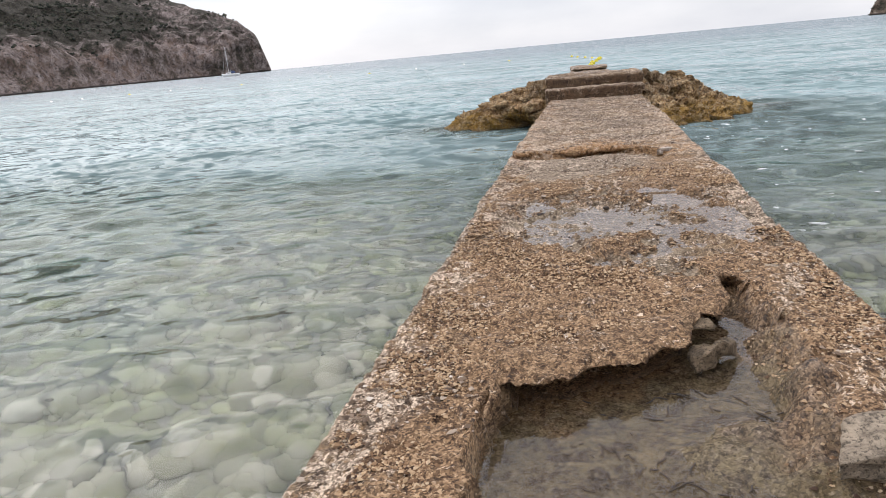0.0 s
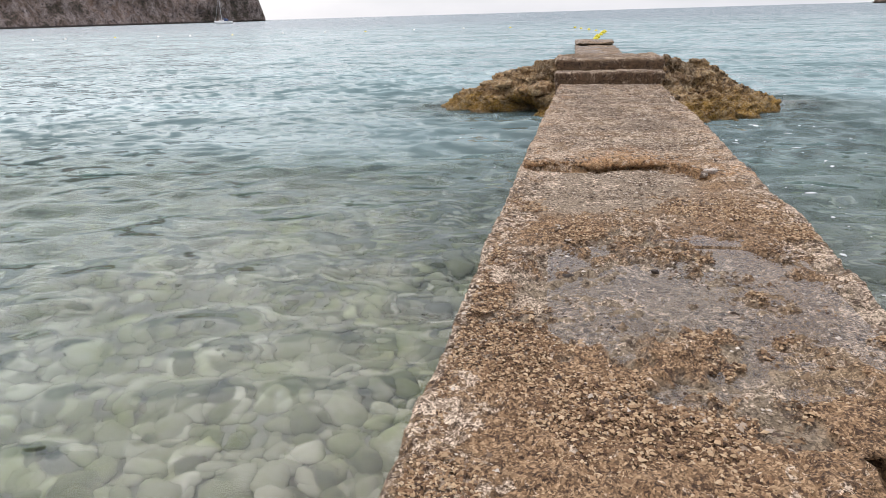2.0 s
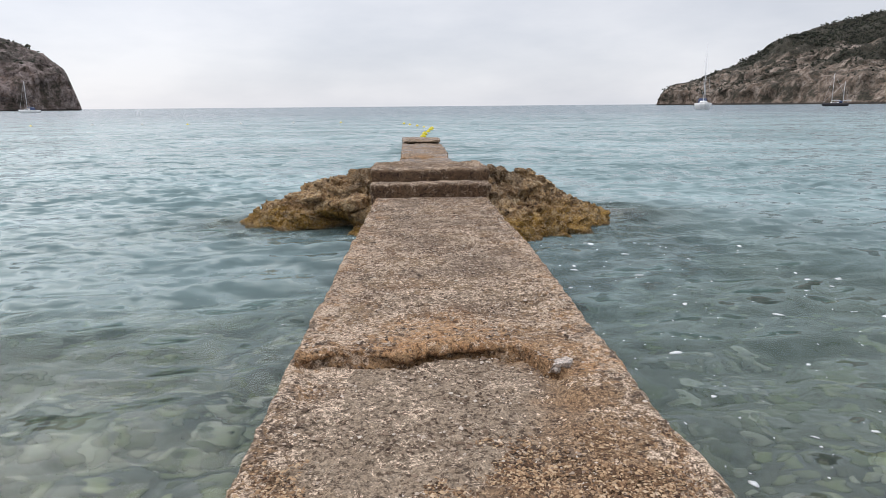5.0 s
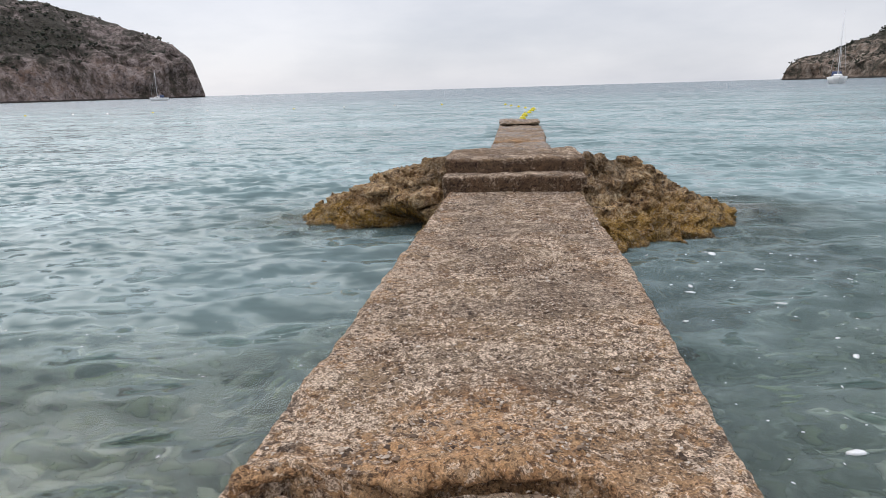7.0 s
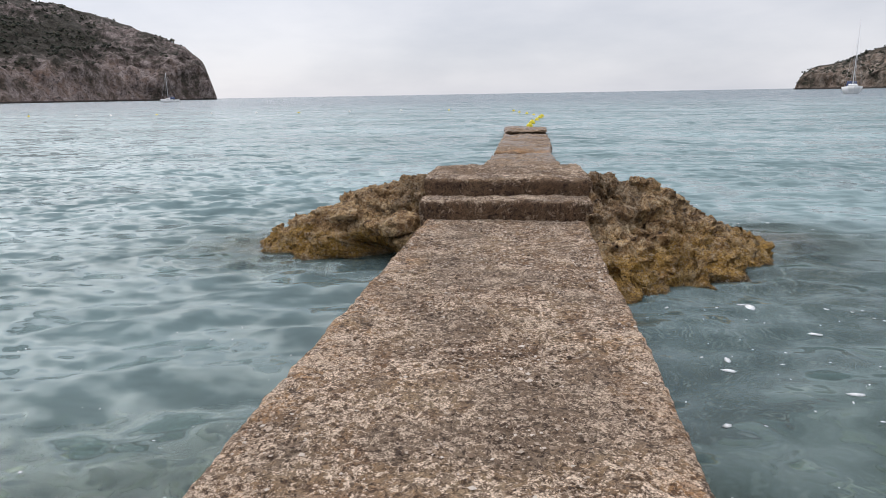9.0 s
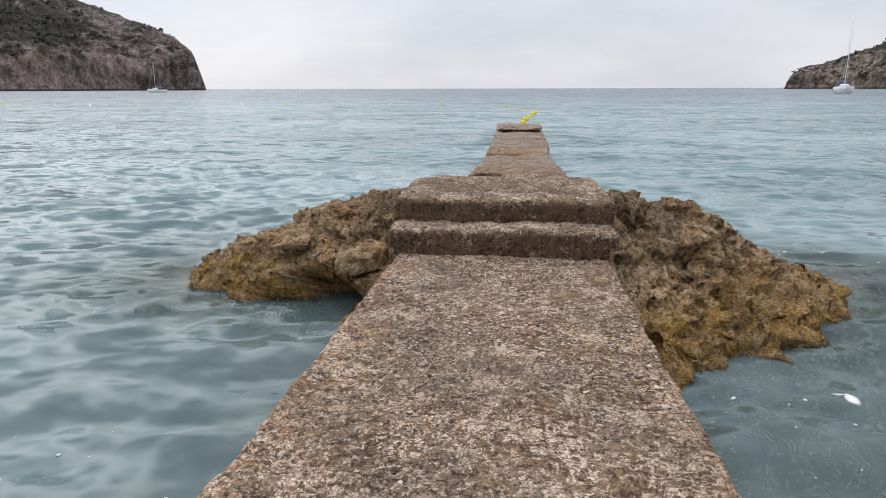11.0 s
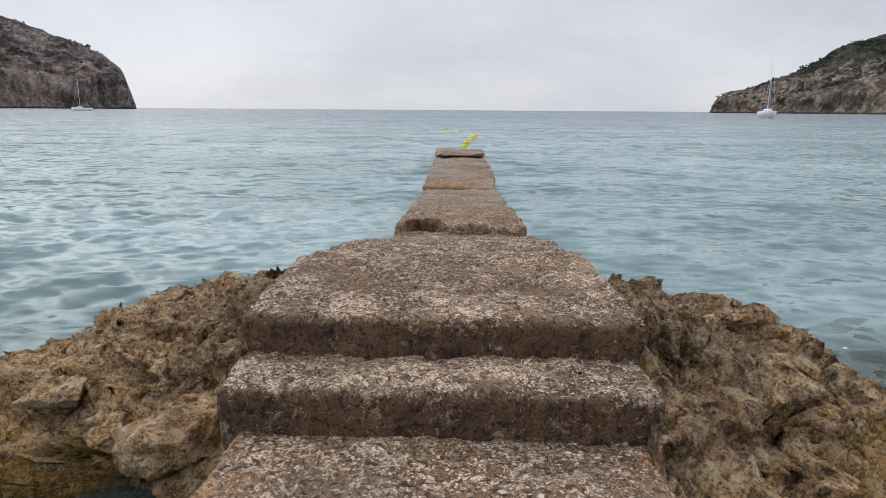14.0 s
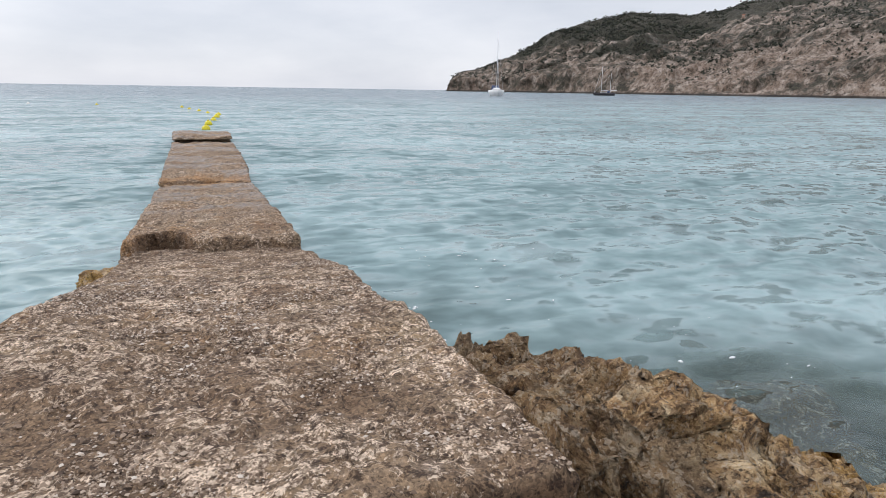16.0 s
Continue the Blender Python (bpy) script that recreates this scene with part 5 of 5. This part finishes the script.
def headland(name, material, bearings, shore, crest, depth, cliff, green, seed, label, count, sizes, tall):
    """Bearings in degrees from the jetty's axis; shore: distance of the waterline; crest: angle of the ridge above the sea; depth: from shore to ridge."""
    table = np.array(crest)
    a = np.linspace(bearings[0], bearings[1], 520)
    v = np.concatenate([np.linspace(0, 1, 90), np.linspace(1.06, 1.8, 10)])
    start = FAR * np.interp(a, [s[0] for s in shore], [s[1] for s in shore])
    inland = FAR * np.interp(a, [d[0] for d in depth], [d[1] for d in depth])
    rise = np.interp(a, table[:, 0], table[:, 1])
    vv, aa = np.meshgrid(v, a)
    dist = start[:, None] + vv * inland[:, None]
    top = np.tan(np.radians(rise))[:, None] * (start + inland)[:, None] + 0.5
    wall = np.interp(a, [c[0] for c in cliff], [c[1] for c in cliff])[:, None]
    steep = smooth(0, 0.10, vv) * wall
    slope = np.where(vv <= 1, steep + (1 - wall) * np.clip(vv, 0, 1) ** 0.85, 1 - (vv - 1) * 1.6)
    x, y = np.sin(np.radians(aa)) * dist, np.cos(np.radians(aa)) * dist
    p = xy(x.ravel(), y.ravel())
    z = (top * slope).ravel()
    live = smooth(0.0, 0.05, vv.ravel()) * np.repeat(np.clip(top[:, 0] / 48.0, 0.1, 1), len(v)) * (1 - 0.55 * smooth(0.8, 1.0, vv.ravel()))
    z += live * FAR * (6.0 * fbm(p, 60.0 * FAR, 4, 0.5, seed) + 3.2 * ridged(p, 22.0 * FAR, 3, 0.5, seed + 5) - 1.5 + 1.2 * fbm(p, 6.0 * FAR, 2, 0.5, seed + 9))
    z += SEA - 1.0 * (vv.ravel() == 0)
    pos = np.stack([p[:, 0], p[:, 1], z], -1)
    lumps = fbm(pos, 16.0 * FAR, 4, 0.6, seed + 15) * 5.0 * FAR * live * smooth(0.9, 0.3, vv.ravel())
    pos[:, 0] -= np.sin(np.radians(aa.ravel())) * lumps
    pos[:, 1] -= np.cos(np.radians(aa.ravel())) * lumps
    cliffs = smooth(0.42, 0.10, vv.ravel() + 0.05 * fbm(p, 30.0 * FAR, 2, 0.5, seed + 2))
    ob = new(name, mesh_of(name, pos, grid_faces(len(a), len(v)), material, True, [("cliff", cliffs), ("green", green(aa, vv).ravel())]))
    tagged(ob, label, "headland", kind="structure")
    # bushes and low trees on the slope, each a few ragged clumps
    rng = np.random.default_rng(seed)
    chance = green(aa, vv).ravel() * (vv.ravel() <= 1.02) * (0.5 + 0.9 * fbm(pos, 28.0 * FAR, 3, 0.6, seed + 21)) * smooth(0.03, 0.14, vv.ravel())
    chance = np.clip(chance, 0, None) * np.repeat(inland / inland.max(), len(v)) * (0.3 + dist.ravel() / dist.max())
    pick = rng.choice(len(pos), count, p=chance / chance.sum())
    base = pos[pick]
    size = FAR * rng.uniform(*sizes, count) * (0.6 + 0.6 * rng.random(count) ** 3)
    cx, cy, cz, cs = [], [], [], []
    for k in range(3):
        off = rng.normal(0, 0.55, (count, 3)) * size[:, None]
        cx.append(base[:, 0] + off[:, 0])
        cy.append(base[:, 1] + off[:, 1])
        cz.append(base[:, 2] + size * tall * (0.35 + 0.36 * k) + off[:, 2] * 0.3)
        cs.append(size * (0.75 - 0.12 * k))
    cs = np.concatenate(cs)
    tagged(scatter("scrub", LEAF, np.concatenate(cx), np.concatenate(cy), np.concatenate(cz), cs, np.full(len(cs), 0.7), seed + 30, "lump"),
           "dark green pines and scrub over the rocky slope", "scrub", kind="stuff")
    return pos, aa.ravel(), vv.ravel()


def west_green(aa, vv):
    patch = 0.75 * np.exp(-((aa + 35.5) / 3.6) ** 2 - ((vv - 0.42) / 0.22) ** 2) + 0.45 * np.exp(-((aa + 42) / 4.0) ** 2 - ((vv - 0.5) / 0.25) ** 2)
    return np.clip(0.13 + patch + 0.16 * smooth(0.8, 1.0, vv) + 0.4 * smooth(-40, -48, aa), 0.05, 1) * smooth(-24.0, -27.0, aa) * (0.45 + 0.55 * smooth(0.02, 0.22, vv)) + 0.03


def east_green(aa, vv):
    limit = np.interp(aa, [24, 30, 36, 41, 44, 46, 52, 60], [0.95, 0.72, 0.55, 0.50, 0.62, 0.75, 0.85, 0.9])
    wood = smooth(-0.05, 0.06, vv - limit)
    belt = 0.8 * np.exp(-((aa - 36.5) / 4.0) ** 2 - ((vv - 0.36) / 0.06) ** 2)
    return np.clip(0.14 + 0.95 * wood + belt, 0, 1)


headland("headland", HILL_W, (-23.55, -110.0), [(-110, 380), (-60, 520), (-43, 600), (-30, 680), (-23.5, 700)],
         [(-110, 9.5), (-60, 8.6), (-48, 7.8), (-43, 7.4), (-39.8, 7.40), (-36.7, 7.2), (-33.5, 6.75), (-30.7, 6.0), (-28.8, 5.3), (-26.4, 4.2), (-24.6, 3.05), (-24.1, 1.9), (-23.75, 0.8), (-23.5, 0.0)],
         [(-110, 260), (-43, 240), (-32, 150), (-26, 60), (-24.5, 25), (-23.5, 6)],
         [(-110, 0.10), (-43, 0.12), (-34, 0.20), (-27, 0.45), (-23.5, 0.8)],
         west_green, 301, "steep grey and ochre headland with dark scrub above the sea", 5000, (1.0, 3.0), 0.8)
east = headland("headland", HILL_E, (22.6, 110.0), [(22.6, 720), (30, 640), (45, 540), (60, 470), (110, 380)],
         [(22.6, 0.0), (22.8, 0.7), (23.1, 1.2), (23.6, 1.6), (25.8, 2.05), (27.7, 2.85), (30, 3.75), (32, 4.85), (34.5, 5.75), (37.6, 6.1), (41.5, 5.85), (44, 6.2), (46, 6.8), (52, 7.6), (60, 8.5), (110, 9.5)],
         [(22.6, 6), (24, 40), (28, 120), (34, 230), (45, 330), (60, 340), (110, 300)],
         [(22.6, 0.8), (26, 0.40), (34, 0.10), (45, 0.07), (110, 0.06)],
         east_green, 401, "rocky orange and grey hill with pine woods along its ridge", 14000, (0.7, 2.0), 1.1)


def small_house(pos, bearing, up):
    pts, aa, vv = pos
    k = int(np.argmin((aa - bearing) ** 2 * 400 + (vv - up) ** 2 * 900))
    x, y, z = pts[k]
    ob = new("house")
    bm = bmesh.new()
    bmesh.ops.create_cube(bm, size=1)
    for v in bm.verts:
        v.co = (v.co.x * 4.6, v.co.y * 4.0, v.co.z * 6.0 + 1.0)
    part("wall", bm, PLASTER, ob)
    bm = bmesh.new()
    c = [bm.verts.new(q) for q in ((-2.6, -2.3, 3.9), (2.6, -2.3, 3.9), (2.6, 2.3, 3.9), (-2.6, 2.3, 3.9), (-2.6, 0, 5.2), (2.6, 0, 5.2))]
    for f in ((0, 1, 5, 4), (2, 3, 4, 5), (0, 4, 3), (1, 2, 5), (3, 2, 1, 0)):
        bm.faces.new([c[i] for i in f])
    part("roof", bm, ROOF_TILE, ob)
    ob.matrix_world = pose(x, y, z, 0, 0, -bearing)
    tagged(ob, "small terracotta house among the pines on the hill", "house")


small_house(east, 45.6, 0.62)


def boulder(x, y, z, size, turn, seed, label):
    bm = bmesh.new()
    bmesh.ops.create_icosphere(bm, subdivisions=5, radius=1)
    co = np.array([v.co[:] for v in bm.verts])
    co *= (1 + 0.22 * fbm(co, 0.9, 4, 0.55, seed) + 0.08 * ridged(co, 0.35, 4, 0.55, seed + 3))[:, None]
    for v, c in zip(bm.verts, co):
        v.co = (c[0] * size, c[1] * size * 0.75, c[2] * size * 0.7)
    ob = part("boulder", bm, ROCK, None)
    ob.matrix_world = pose(x, y, z, 0, 0, turn)
    return tagged(ob, label, "rock")


boulder(-0.66, 22.9, -0.46, 0.34, 20, 7, "ochre boulder against the side of the jetty")
boulder(3.85, 19.0, -1.08, 0.60, 30, 13, "dark weedy reef rock lying under the water")
boulder(3.45, 18.2, -1.04, 0.55, 80, 14, "dark weedy reef rock lying under the water")
boulder(-3.35, 18.0, -0.98, 0.52, 10, 15, "brown reef rock just under the water")
boulder(1.95, 21.2, -0.90, 0.45, 60, 11, "brown rock awash beside the jetty")


def wedge(parent, x, y, z, size, turn, seed, label):
    """A loose block of the crag, split off along the bedding."""
    bm = bmesh.new()
    bmesh.ops.create_icosphere(bm, subdivisions=5, radius=1)
    co = np.array([v.co[:] for v in bm.verts])
    chop = np.random.default_rng(seed)
    for k in range(9):
        n = chop.normal(0, 1, 3)
        n /= np.linalg.norm(n)
        co -= np.clip(co @ n - chop.uniform(0.40, 0.7), 0, None)[:, None] * n
    co *= (1 + 0.10 * fbm(co, 0.5, 4, 0.6, seed) + 0.05 * ridged(co, 0.22, 3, 0.55, seed + 3))[:, None]
    for v, c in zip(bm.verts, co):
        v.co = (c[0] * size, c[1] * size * 0.7, c[2] * size * 0.55)
    ob = part("block", bm, ROCK, parent, label)
    ob.matrix_world = pose(x, y, z, 12, -14, turn)


crags = [o for o in scene.objects if o.name.startswith("rock_outcrop")]
for crag in crags:
    if min(v.co.x for v in crag.data.vertices) < -2:
        wedge(crag, -1.33, 17.33, -0.08, 0.34, 35, 3, "split block of brown limestone")
        wedge(crag, -1.72, 17.30, -0.13, 0.15, 80, 4, "grey wedged stone")
        wedge(crag, -2.15, 17.65, -0.10, 0.24, 10, 5, "flat brown ledge stone")
    else:
        wedge(crag, 1.42, 17.80, 0.20, 0.25, 40, 6, "pitted grey knob of limestone")
        wedge(crag, 1.95, 17.95, 0.10, 0.22, 15, 8, "pale ochre knob of limestone")
        wedge(crag, 1.50, 16.95, -0.30, 0.20, 70, 9, "weedy yellow block at the waterline")
